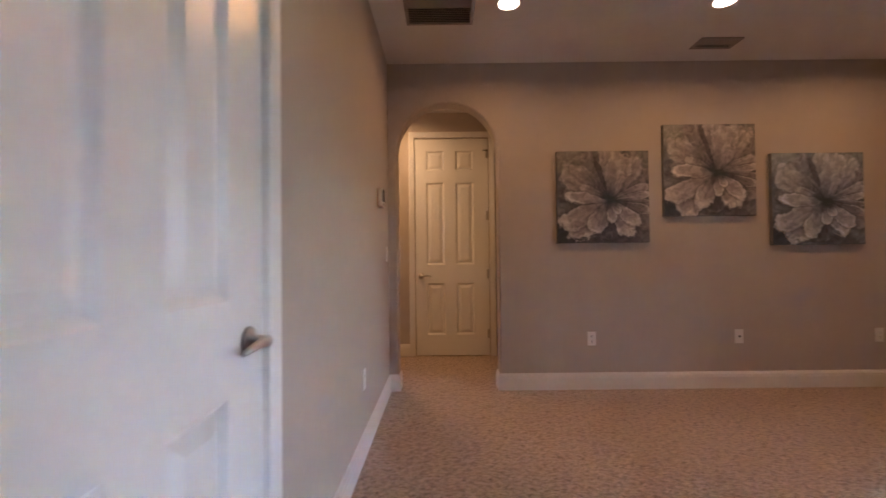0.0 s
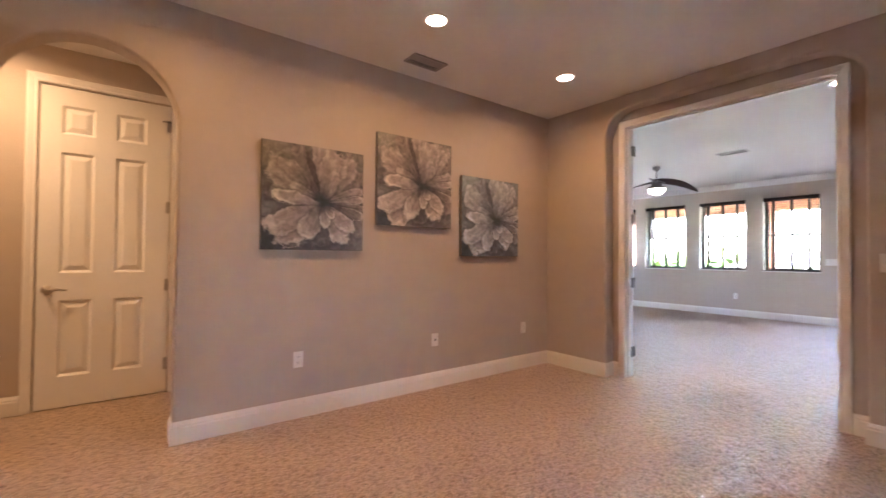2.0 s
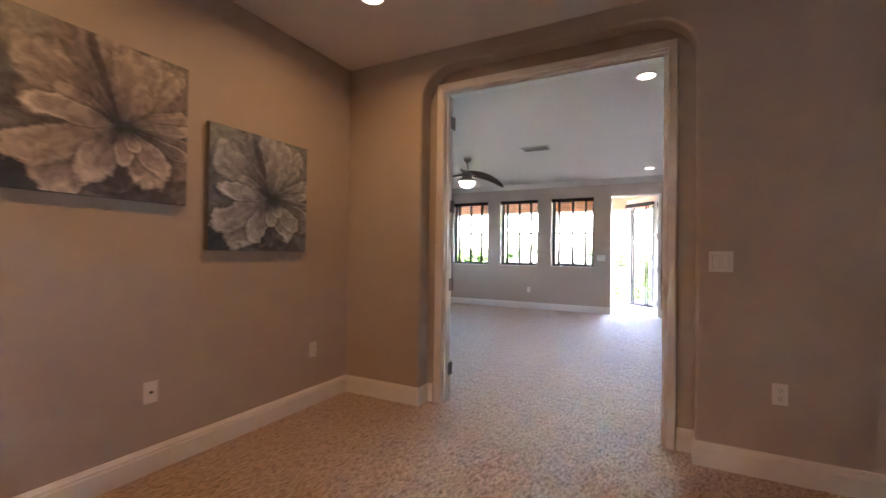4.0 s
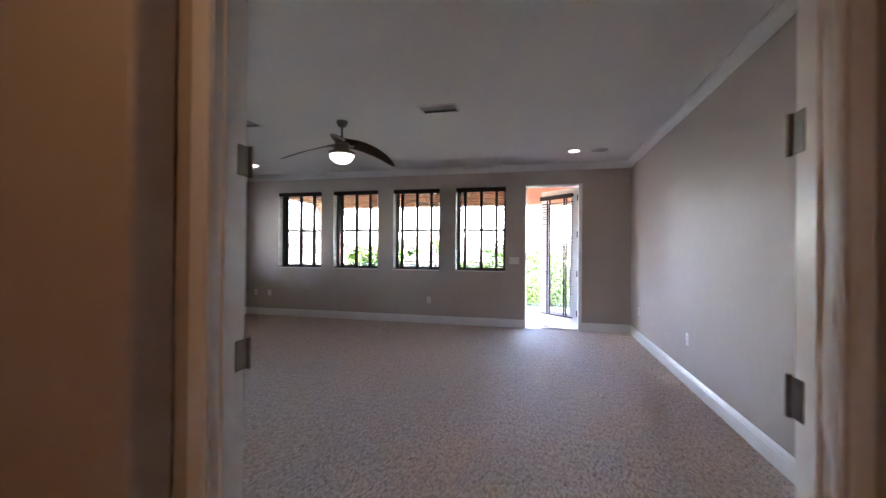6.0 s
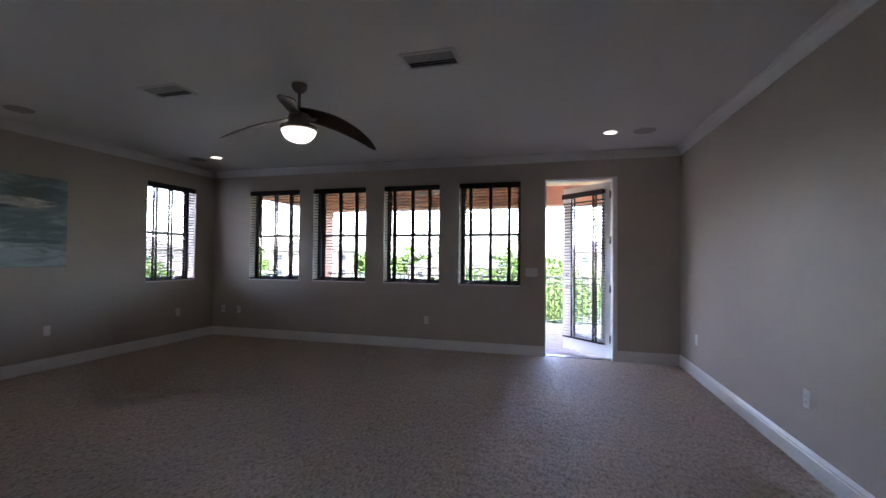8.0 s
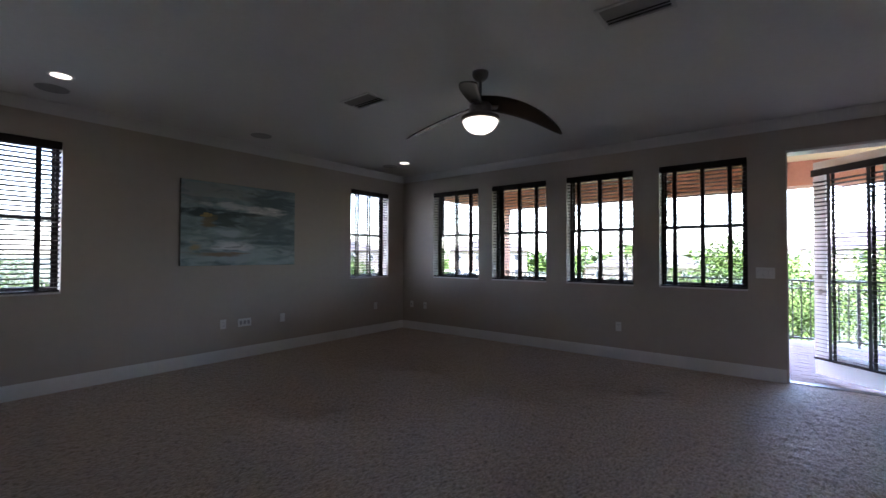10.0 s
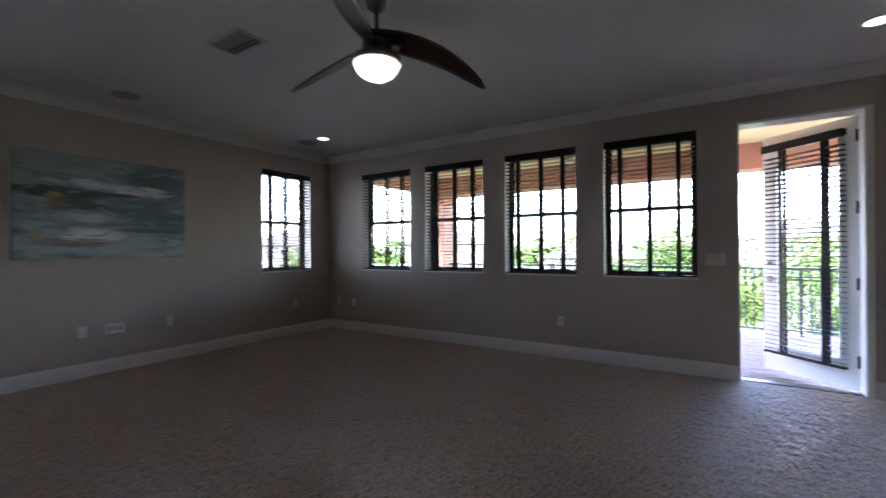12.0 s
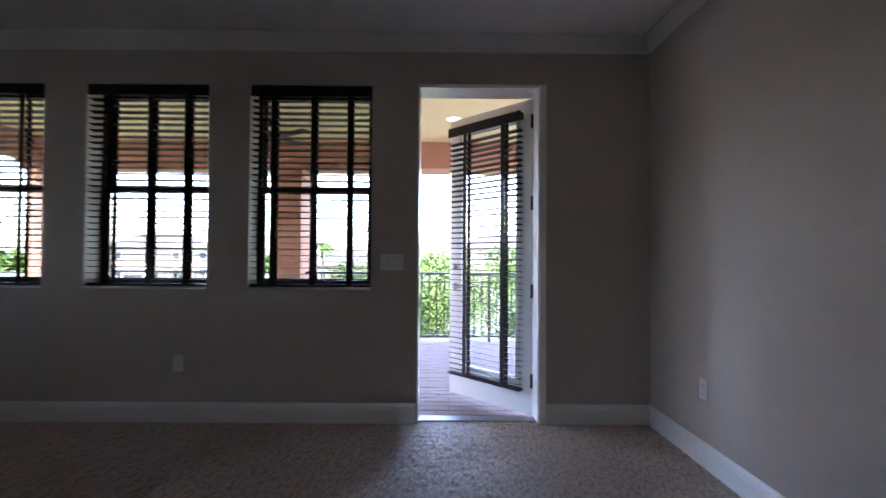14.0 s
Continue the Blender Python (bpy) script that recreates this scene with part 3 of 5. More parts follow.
def window(name, m, w, h, label, glass=GLASS, deep=0.055):
    """A dark single-hung sash: x across, y outward, z up from the sill."""
    win = thing(name, m, label, "window", kind="structure")
    f = 0.026
    bm = bmesh.new()
    add_box(bm, (0, 0.09 + deep, 0), (f, 0.15 + deep, h), 0.002)
    add_box(bm, (w - f, 0.09 + deep, 0), (w, 0.15 + deep, h), 0.002)
    add_box(bm, (f, 0.09 + deep, 0), (w - f, 0.15 + deep, f), 0.002)
    add_box(bm, (f, 0.09 + deep, h - f), (w - f, 0.15 + deep, h), 0.002)
    part("window_frame", bm, BRONZE, win)
    mid = 0.715
    s = 0.027
    for nm, z0, z1, y in (("lower_sash", f, mid + 0.02, 0.095 + deep), ("upper_sash", mid - 0.02, h - f, 0.122 + deep)):
        bm = bmesh.new()
        add_box(bm, (f, y, z0), (f + s, y + 0.024, z1), 0.002)
        add_box(bm, (w - f - s, y, z0), (w - f, y + 0.024, z1), 0.002)
        add_box(bm, (f + s, y, z0), (w - f - s, y + 0.024, z0 + s + 0.006), 0.002)
        add_box(bm, (f + s, y, z1 - s - 0.004), (w - f - s, y + 0.024, z1), 0.002)
        sash = part(nm, bm, BRONZE, win)
        pane = part("pane", box((f + s, y + 0.010, z0 + s), (w - f - s, y + 0.014, z1 - s)), glass, sash)
        pane.visible_shadow = False
    latch = part("sash_lock", box((w / 2 - 0.03, 0.082 + deep, mid + 0.02), (w / 2 + 0.03, 0.100 + deep, mid + 0.032), 0.003), BRONZE, win)
    part("window_sill", box((-0.0, -0.004, -0.012), (w, 0.09 + deep, 0.004), 0.002), TRIM, win, "pale stone window sill")
    return win


TAPES = (0.155, 0.42, 0.71)
H = WIN_Z1 - WIN_Z0
for k, (a, b) in enumerate(EAST_WINDOWS):
    # viewed from the room, x runs to the north
    m = pose(E2, b, WIN_Z0, 0, 0, -90)
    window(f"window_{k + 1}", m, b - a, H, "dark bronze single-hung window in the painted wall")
    w = b - a - 0.012
    blind(pose(E2 + 0.035, b - 0.006, WIN_Z0 + 0.006, 0, 0, -90), w, H - 0.008, [w - t * w / 0.87 for t in TAPES], "open espresso wooden blind with dark cloth tapes", "window blinds", (-3, -5, -6, -6)[k])
for k, (a, b) in enumerate(NORTH_WINDOWS):
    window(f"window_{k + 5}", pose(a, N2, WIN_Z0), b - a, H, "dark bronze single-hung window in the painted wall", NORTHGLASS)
    w = b - a - 0.012
    blind(pose(a + 0.006, N2 + 0.035, WIN_Z0 + 0.006), w, H - 0.008, [t * w / 0.87 for t in TAPES], "open espresso wooden blind with dark cloth tapes", "window blinds", (-15, -8)[k])

# unseen side window behind the walker, added for cool daylight on the west door
window("window_7", pose(NICHE, SIDE_WINDOW[1], SIDE_WINDOW[2], 0, 0, -90), SIDE_WINDOW[1] - SIDE_WINDOW[0], SIDE_WINDOW[3] - SIDE_WINDOW[2], "dark bronze window, added out of view for daylight", glass=SIDEGLASS, deep=-0.03)

# glazed back door, standing open onto the balcony
bd = thing("balcony_door", pose(E2 + 0.175, BD0 + 0.014, -0.012, 0, 0, 46.5), "white glazed door standing open, with a wooden blind on it", "door")
LW, LH = 0.835, 2.388
bm = bmesh.new()
g0, g1, gz0, gz1 = 0.13, LW - 0.13, 0.24, LH - 0.14
add_box(bm, (0, -0.044, 0), (g0, 0, LH), 0.002)
add_box(bm, (g1, -0.044, 0), (LW, 0, LH), 0.002)
add_box(bm, (g0, -0.044, 0), (g1, 0, gz0), 0.002)
add_box(bm, (g0, -0.044, gz1), (g1, 0, LH), 0.002)
leaf = part("door_leaf", bm, DOOR, bd)
pane = part("pane", box((g0, -0.026, gz0), (g1, -0.018, gz1)), CLEAR, bd)
pane.visible_shadow = False
bm = bmesh.new()
for y0, y1 in ((0.0, 0.010), (-0.054, -0.044)):
    add_box(bm, (g0 - 0.02, y0, gz0 - 0.02), (g0 + 0.012, y1, gz1 + 0.02), 0.002)
    add_box(bm, (g1 - 0.012, y0, gz0 - 0.02), (g1 + 0.02, y1, gz1 + 0.02), 0.002)
    add_box(bm, (g0 + 0.012, y0, gz0 - 0.02), (g1 - 0.012, y1, gz0 + 0.012), 0.002)
    add_box(bm, (g0 + 0.012, y0, gz1 - 0.012), (g1 - 0.012, y1, gz1 + 0.02), 0.002)
part("glazing_bead", bm, DOOR, bd)
lever_handle(bd, LW - 0.065, 0.93, -1, 0.0, 1)
part("deadbolt", lathe([(0, 0), (0.026, 0), (0.024, 0.012), (0.009, 0.014), (0.008, 0.03), (0, 0.03)], 24, pose(LW - 0.065, 0, 1.10, -90)), NICKEL, bd, "satin nickel deadbolt turn", True)
bl = blind(bd.matrix_world @ pose(0.775, 0.065, 0.187, 0, 0, 180), 0.72, 2.10, (0.185, 0.565), "open espresso wooden blind with dark cloth tapes on the glazed door", "window blinds")
SILL = material("dull_aluminium", (0.33, 0.32, 0.31), 0.5, 0.6, spots=(0.25, 0.24, 0.23), scale=14, fine=80)
SILLSTONE = material("pinkish_sill_stone", (0.31, 0.24, 0.22), 0.8, spots=(0.25, 0.19, 0.175), scale=8, fine=70, bump=0.3, bump_scale=90)
bdf = thing("door_4", pose(E2, 0, 0), "white frame of the balcony door with black hinges", "door frame", kind="structure")
bm = bmesh.new()
add_box(bm, (-0.002, BD0, 0), (WALL_OUT + 0.01, BD0 + 0.012, BDZ - 0.012))
add_box(bm, (-0.002, BD1 - 0.012, 0), (WALL_OUT + 0.01, BD1, BDZ - 0.012))
add_box(bm, (-0.002, BD0, BDZ - 0.012), (WALL_OUT + 0.01, BD1, BDZ))
part("jamb", bm, TRIM, bdf)
bm = bmesh.new()
add_box(bm, (-0.014, BD0 - 0.045, 0), (0, BD0 + 0.004, BDZ + 0.010), 0.003)
add_box(bm, (-0.012, BD0 + 0.004, BDZ - 0.004), (0, BD1, BDZ + 0.010), 0.003)
part("casing", bm, TRIM, bdf)
part("threshold", box((0.035, BD0 + 0.012, -0.03), (0.135, BD1 - 0.012, 0.006), 0.004), SILL, bdf, "dull aluminium threshold")
part("outer_sill", box((0.136, BD0 + 0.012, -0.07), (WALL_OUT + 0.03, BD1 - 0.012, -0.030), 0.004), SILLSTONE, bdf, "pinkish stone outer sill")
for z in (0.25, 0.92, 1.58, 2.20):
    bm = box((WALL_OUT - 0.045, BD0 + 0.012, z - 0.05), (WALL_OUT - 0.008, BD0 + 0.016, z + 0.05), 0.001)
    add_lathe(bm, [(0, z - 0.052), (0.008, z - 0.052), (0.008, z + 0.052), (0, z + 0.052)], 12, pose(WALL_OUT - 0.035, BD0 + 0.022, 0))
    part("hinge", bm, BRONZE, bdf, "dark bronze hinge")


# ---- lamps, vents and speakers in the ceilings ----
def downlight(x, y, watts, colour=(1.0, 0.72, 0.42), group="recessed ceiling lights", spread=165):
    d = thing("recessed_light", pose(x, y, C), "lit recessed ceiling light with a white trim ring", "ceiling light", group)
    part("trim_ring", lathe([(0.062, 0.001), (0.066, -0.004), (0.080, -0.006), (0.088, -0.003), (0.089, 0.0)], 36), TRIM, d, "", True)
    part("lens", lathe([(0, -0.001), (0.062, -0.001), (0.066, -0.004)], 36), LAMPGLOW, d, "glowing warm white lens")
    li = new("downlight_beam", bpy.data.lights.new("downlight_beam", "AREA"))
    li.data.shape, li.data.size, li.data.energy, li.data.color = "DISK", 0.12, watts, colour
    li.data.spread = radians(spread)
    li.matrix_world = pose(x, y, C - 0.012)
    return d


WARM = (1.0, 0.53, 0.16)
for x, y in ((0.327, 2.615), (1.72, 2.615), (3.13, 2.645)):
    downlight(x, y, 0.028, WARM)
for x, y in ((9.36, 1.30), (9.345, 6.63), (5.10, 1.204), (5.338, 6.607)):
    downlight(x, y, 0.006, (1.0, 0.80, 0.56))
downlight(-0.75, 4.1, 0.060, (1.0, 0.60, 0.24), "hall light")


def register(x, y, w, d, n, mat, name, label, m=None, slat_mat=None):
    """Ceiling air register: a frame and louvres that run along x."""
    v = thing(name, pose(x, y, C) if m is None else m, label, "air vent", "ceiling vents")
    bm = bmesh.new()
    f = 0.024
    add_box(bm, (-w / 2, -d / 2, -0.010), (w / 2, -d / 2 + f, 0), 0.003)
    add_box(bm, (-w / 2, d / 2 - f, -0.010), (w / 2, d / 2, 0), 0.003)
    add_box(bm, (-w / 2, -d / 2 + f, -0.010), (-w / 2 + f, d / 2 - f, 0), 0.003)
    add_box(bm, (w / 2 - f, -d / 2 + f, -0.010), (w / 2, d / 2 - f, 0), 0.003)
    part("frame", bm, mat, v)
    # dark sheet stands in for the unlit duct above the louvres
    part("duct_shade", box((-w / 2 + f, -d / 2 + f, -0.0015), (w / 2 - f, d / 2 - f, -0.0005)), DARK, v)
    step = (d - 2 * f) / n
    for k in range(n):
        y0 = -d / 2 + f + (k + 0.5) * step
        bm = add_box(bmesh.new(), (-w / 2 + f, -step * 0.56, -0.0008), (w / 2 - f, step * 0.56, 0.0008), 0, pose(0, y0, -0.007, 22 if y0 > 0 else -22))
        part("slat", bm, slat_mat or mat, v)
    return v


LOUVRE = material("grey_louvre_steel", (0.40, 0.385, 0.37), 0.5, spots=(0.36, 0.345, 0.33), scale=10, fine=60)
# the brown carries the shade on the sitting room's vents
SHADEDVENT = material("shaded_vent_steel", (0.30, 0.27, 0.24), 0.5, spots=(0.26, 0.23, 0.20), scale=10, fine=60)
register(2.01, 3.155, 0.32, 0.17, 7, SHADEDVENT, "ceiling_vent", "small ceiling air register with louvres, its shade coloured in brown")
register(-0.12, 2.64, 0.46, 0.42, 18, SHADEDVENT, "return_air_grille", "square return air grille with fine louvres in the ceiling")
register(7.20, 5.11, 0.40, 0.25, 6, VENTGREY, "ceiling_vent", "pale ceiling air register with angled louvres", pose(7.20, 5.11, C, 0, 0, 90), LOUVRE)
register(7.19, 2.745, 0.40, 0.25, 6, VENTGREY, "ceiling_vent", "pale ceiling air register with angled louvres", pose(7.19, 2.745, C, 0, 0, 90), LOUVRE)
for x, y in ((9.38, 0.945), (7.21, 6.96), (9.38, 6.98), (5.35, 7.01)):
    s = thing("ceiling_speaker", pose(x, y, C), "round grey flush ceiling speaker", "speaker", "ceiling speakers")
    part("ring", lathe([(0.098, 0.0), (0.100, -0.005), (0.112, -0.006), (0.116, 0.0)], 40), GRILLE, s, "", True)
    part("grille", lathe([(0, -0.006), (0.06, -0.0055), (0.099, -0.004)], 40), GRILLE, s, "", True)


# ---- ceiling fan ----
fan = thing("ceiling_fan", pose(7.36, 3.925, C), "three-bladed nickel and walnut ceiling fan with a lit bowl", "ceiling fan")
part("canopy", lathe([(0, 0), (0.064, 0), (0.064, -0.02), (0.056, -0.045), (0.034, -0.066), (0.018, -0.072), (0, -0.072)], 40), FANMETAL, fan, "", True)
part("down_rod", lathe([(0.012, -0.06), (0.012, -0.205), (0.024, -0.21), (0.030, -0.238), (0.012, -0.245)], 24), FANMETAL, fan, "", True)
part("motor_housing", lathe([(0, -0.240), (0.05, -0.244), (0.078, -0.252), (0.088, -0.264), (0.088, -0.335), (0.086, -0.342), (0.10, -0.345), (0.138, -0.348), (0.149, -0.356), (0.149, -0.378), (0.138, -0.386), (0, -0.386)], 48), FANMETAL, fan, "", True)
bowl = part("light_bowl", lathe([(0.138, -0.384), (0.136, -0.394), (0.126, -0.420), (0.102, -0.450), (0.065, -0.472), (0.03, -0.482), (0, -0.484)], 48), BOWLGLOW, fan, "glowing frosted glass bowl", True)
bowl.visible_shadow = False


def fan_blade():
    bm = bmesh.new()
    n, k = 16, 6
    rows = []
    for side in (1, -1):
        grid = []
        for i in range(n + 1):
            t = i / n
            r = -0.07 + 0.83 * t
            bend = 0.20 * t ** 2.2 - 0.03
            half = (0.058 + 0.026 * math.sin(math.pi * t ** 0.8)) * math.sqrt(max(0.02, 1 - t ** 6))
            droop = 0.012 * math.sin(math.pi * t) - 0.145 * t ** 2.1
            tw = radians(-26 + 8 * t)
            line = []
            for j in range(k + 1):
                s = (j / k * 2 - 1) * half
                line.append(bm.verts.new((r, bend + s * math.cos(tw), -0.250 + droop + s * math.sin(tw) + side * 0.0035)))
            grid.append(line)
        rows.append(grid)
    for g in rows:
        for i in range(n):
            for j in range(k):
                bm.faces.new((g[i][j], g[i + 1][j], g[i + 1][j + 1], g[i][j + 1]))
    a, b = rows
    for i in range(n):
        for j in (0, k):
            bm.faces.new((a[i][j], a[i + 1][j], b[i + 1][j], b[i][j]))
    for j in range(k):
        for i in (0, n):
            bm.faces.new((a[i][j], a[i][j + 1], b[i][j + 1], b[i][j]))
    bmesh.ops.recalc_face_normals(bm, faces=bm.faces[:])
    return bm


for a in (-42, 78, 198):
    b = part("blade", fan_blade(), BLADE, fan, "curved dark walnut blade", True)
    b.matrix_local = pose(0, 0, 0, 0, 0, a)
    c = part("blade_iron", box((0.05, -0.03, -0.276), (0.14, 0.03, -0.261), 0.004), FANMETAL, b)
li = new("fan_lamp", bpy.data.lights.new("fan_lamp", "POINT"))
li.data.energy, li.data.color, li.data.shadow_soft_size = 0.005, (1.0, 0.82, 0.58), 0.10
li.location = (7.36, 3.925, C - 0.56)


# ---- plates and small fixtures ----
def outlet(m, kind="outlet", group="wall outlets"):
    label = {"outlet": "white duplex outlet plate on the wall", "blank": "white blank cover plate on the wall", "cable": "white cable jack plate on the wall", "wide": "white low-voltage connector plate on the wall"}[kind]
    o = thing("wall_outlet", m, label, "outlet", group)
    w, h = (0.07, 0.115) if kind != "wide" else (0.17, 0.10)
    part("plate", box((-w / 2, -0.006, -h / 2), (w / 2, 0, h / 2), 0.0025), PLATE, o)
    if kind == "outlet":
        for dz in (-0.021, 0.021):
            r = part("receptacle", box((-0.017, -0.0085, dz - 0.014), (0.017, -0.006, dz + 0.014), 0.002), PLATE, o)
            bm = bmesh.new()
            add_box(bm, (-0.0075, -0.0092, dz - 0.003), (-0.0052, -0.0084, dz + 0.007))
            add_box(bm, (0.0052, -0.0092, dz - 0.003), (0.0075, -0.0084, dz + 0.006))
            add_lathe(bm, [(0, 0), (0.0026, 0), (0.0026, 0.0008), (0, 0.0008)], 10, pose(0, -0.0084, dz - 0.008, 90))
            part("slots", bm, DARK, r)
    elif kind == "cable":
        part("jack", lathe([(0, 0), (0.008, 0), (0.008, 0.008), (0.005, 0.010), (0, 0.010)], 16, pose(0, -0.006, 0, 90)), DARK, o)
    elif kind == "wide":
        for dx in (-0.05, 0, 0.05):
            part("jack", box((dx - 0.016, -0.0078, -0.025), (dx + 0.016, -0.006, 0.025), 0.001), GRILLE, o)
    bm = bmesh.new()
    for dz in ((0,) if kind == "outlet" else (-0.042, 0.042)):
        add_lathe(bm, [(0, 0), (0.003, 0), (0.0028, 0.001), (0, 0.0012)], 10, pose(0, -0.006, dz, 90))
    part("screw", bm, PLATE, o)
    return o


EAST_WALL, WEST_WALL, SOUTH_WALL = -90, 90, 180
outlet(pose(1.118, N1, 0.420), "outlet")
outlet(pose(2.345, N1, 0.427), "cable")
outlet(pose(3.512, N1, 0.428), "outlet")
outlet(pose(E1, 0.503, 0.46, 0, 0, EAST_WALL), "outlet")
outlet(pose(W1, 2.32, 0.427, 0, 0, WEST_WALL), "outlet")
outlet(pose(7.03, N2, 0.452), "outlet")
outlet(pose(7.30, N2, 0.446), "wide")
outlet(pose(7.83, N2, 0.45), "blank")
outlet(pose(9.56, N2, 0.455), "outlet")
outlet(pose(E2, 7.277, 0.443, 0, 0, EAST_WALL), "cable")
outlet(pose(E2, 6.966, 0.438, 0, 0, EAST_WALL), "outlet")
outlet(pose(E2, 3.71, 0.412, 0, 0, EAST_WALL), "outlet")
outlet(pose(7.56, south_y(7.56), 0.446, 0, 0, SOUTH_WALL + 1.14), "outlet")
outlet(pose(9.64, south_y(9.64), 0.433, 0, 0, SOUTH_WALL + 1.14), "outlet")


def switch(m, gangs, label):
    s = thing("light_switch", m, label, "light switch")
    w = 0.070 + 0.046 * (gangs - 1)
    part("plate", box((-w / 2, -0.006, -0.0585), (w / 2, 0, 0.0585), 0.0025), PLATE, s)
    for k in range(gangs):
        x = (k - (gangs - 1) / 2) * 0.046
        bm = add_box(bmesh.new(), (-0.0165, -0.004, -0.033), (0.0165, 0.002, 0.033), 0.0015, pose(x, -0.006, 0, 3.5))
        part("rocker", bm, PLATE, s)
        # grey sheet just proud of the plate draws the gap's shade line
        part("rocker_gap_shade", box((x - 0.0178, -0.0066, -0.0343), (x + 0.0178, -0.0055, 0.0343)), GRILLE, s, "grey strip drawn for the shaded gap round the rocker")
    return s


switch(pose(E1, 0.771, 1.16, 0, 0, EAST_WALL), 2, "white double rocker switch beside the doorway")
switch(pose(E2, 2.212, 1.133, 0, 0, EAST_WALL), 3, "white triple rocker switch beside the balcony door")
switch(pose(W1, 3.31, 1.14, 0, 0, WEST_WALL), 1, "white single rocker switch on the wall by the arch")
th = thing("thermostat", pose(W1, 2.94, 1.54, 0, 0, WEST_WALL), "white wall thermostat with a dark display", "thermostat")
part("body", box((-0.055, -0.032, -0.065), (0.055, 0, 0.065), 0.006), PLATE, th)
part("display", box((-0.048, -0.0365, -0.030), (0.048, -0.032, 0.056), 0.002), DARK, th, "dark grey display")
part("button_row", box((-0.030, -0.035, -0.054), (0.030, -0.032, -0.038), 0.001), GRILLE, th)


# ---- paintings ----
def stroke_material(name, stops, scale, stretch, rough=0.45, warp=1.5):
    """Brushed paint: a ramp of pigments driven by stretched, warped noise."""
    m = bpy.data.materials.new(name)
    m.use_nodes = True
    nt = m.node_tree
    p = nt.nodes["Principled BSDF"]
    p.inputs["Roughness"].default_value = rough
    co = nt.nodes.new("ShaderNodeTexCoord")
    mp = nt.nodes.new("ShaderNodeMapping")
    mp.inputs["Scale"].default_value = stretch
    n = nt.nodes.new("ShaderNodeTexNoise")
    n.inputs["Scale"].default_value = scale
    n.inputs["Detail"].default_value = 7
    n.inputs["Roughness"].default_value = 0.62
    n.inputs["Distortion"].default_value = warp
    ramp = nt.nodes.new("ShaderNodeValToRGB")
    ramp.color_ramp.elements[0].position, ramp.color_ramp.elements[0].color = stops[0][0], (*stops[0][1], 1)
    ramp.color_ramp.elements[1].position, ramp.color_ramp.elements[1].color = stops[-1][0], (*stops[-1][1], 1)
    for pos, col in stops[1:-1]:
        e = ramp.color_ramp.elements.new(pos)
        e.color = (*col, 1)
    nt.links.new(co.outputs["Object"], mp.inputs[0])
    nt.links.new(mp.outputs[0], n.inputs["Vector"])
    nt.links.new(n.outputs["Fac"], ramp.inputs[0])
    nt.links.new(ramp.outputs[0], p.inputs["Base Color"])
    bu = nt.nodes.new("ShaderNodeBump")
    bu.inputs["Strength"].default_value = 0.6
    bu.inputs["Distance"].default_value = 0.004
    nt.links.new(n.outputs["Fac"], bu.inputs["Height"])
    nt.links.new(bu.outputs[0], p.inputs["Normal"])
    return m


SIZE = 0.765
HEART_U, HEART_V = 0.575, 0.455          # heart of the flower, as shares of the canvas
EDGE = material("painted_canvas_edge", (0.10, 0.095, 0.09), 0.8, spots=(0.16, 0.15, 0.14), scale=12, fine=80)
# pale base puts the glints of glossy paint into the ridges' colour
RIDGE = material("glint_impasto_ridge", (0.50, 0.46, 0.42), 0.3, spots=(0.36, 0.33, 0.30), scale=14, fine=90)
DEEP, DUSK, MID, PALE, CREAM = (0.026, 0.025, 0.030), (0.085, 0.077, 0.078), (0.21, 0.186, 0.174), (0.36, 0.32, 0.295), (0.62, 0.58, 0.54)
GROUNDS = (  # u, v, half width, half height, pigment, strength: washes behind the flower
    (0.10, 0.95, 0.40, 0.22, (0.27, 0.265, 0.24), 0.9), (0.95, 0.92, 0.28, 0.22, (0.20, 0.20, 0.185), 0.9), (0.06, 0.08, 0.34, 0.22, (0.040, 0.042, 0.046), 1.0), (0.70, 0.04, 0.36, 0.14, (0.085, 0.075, 0.076), 0.9), (0.98, 0.20, 0.18, 0.22, (0.16, 0.155, 0.155), 0.8))
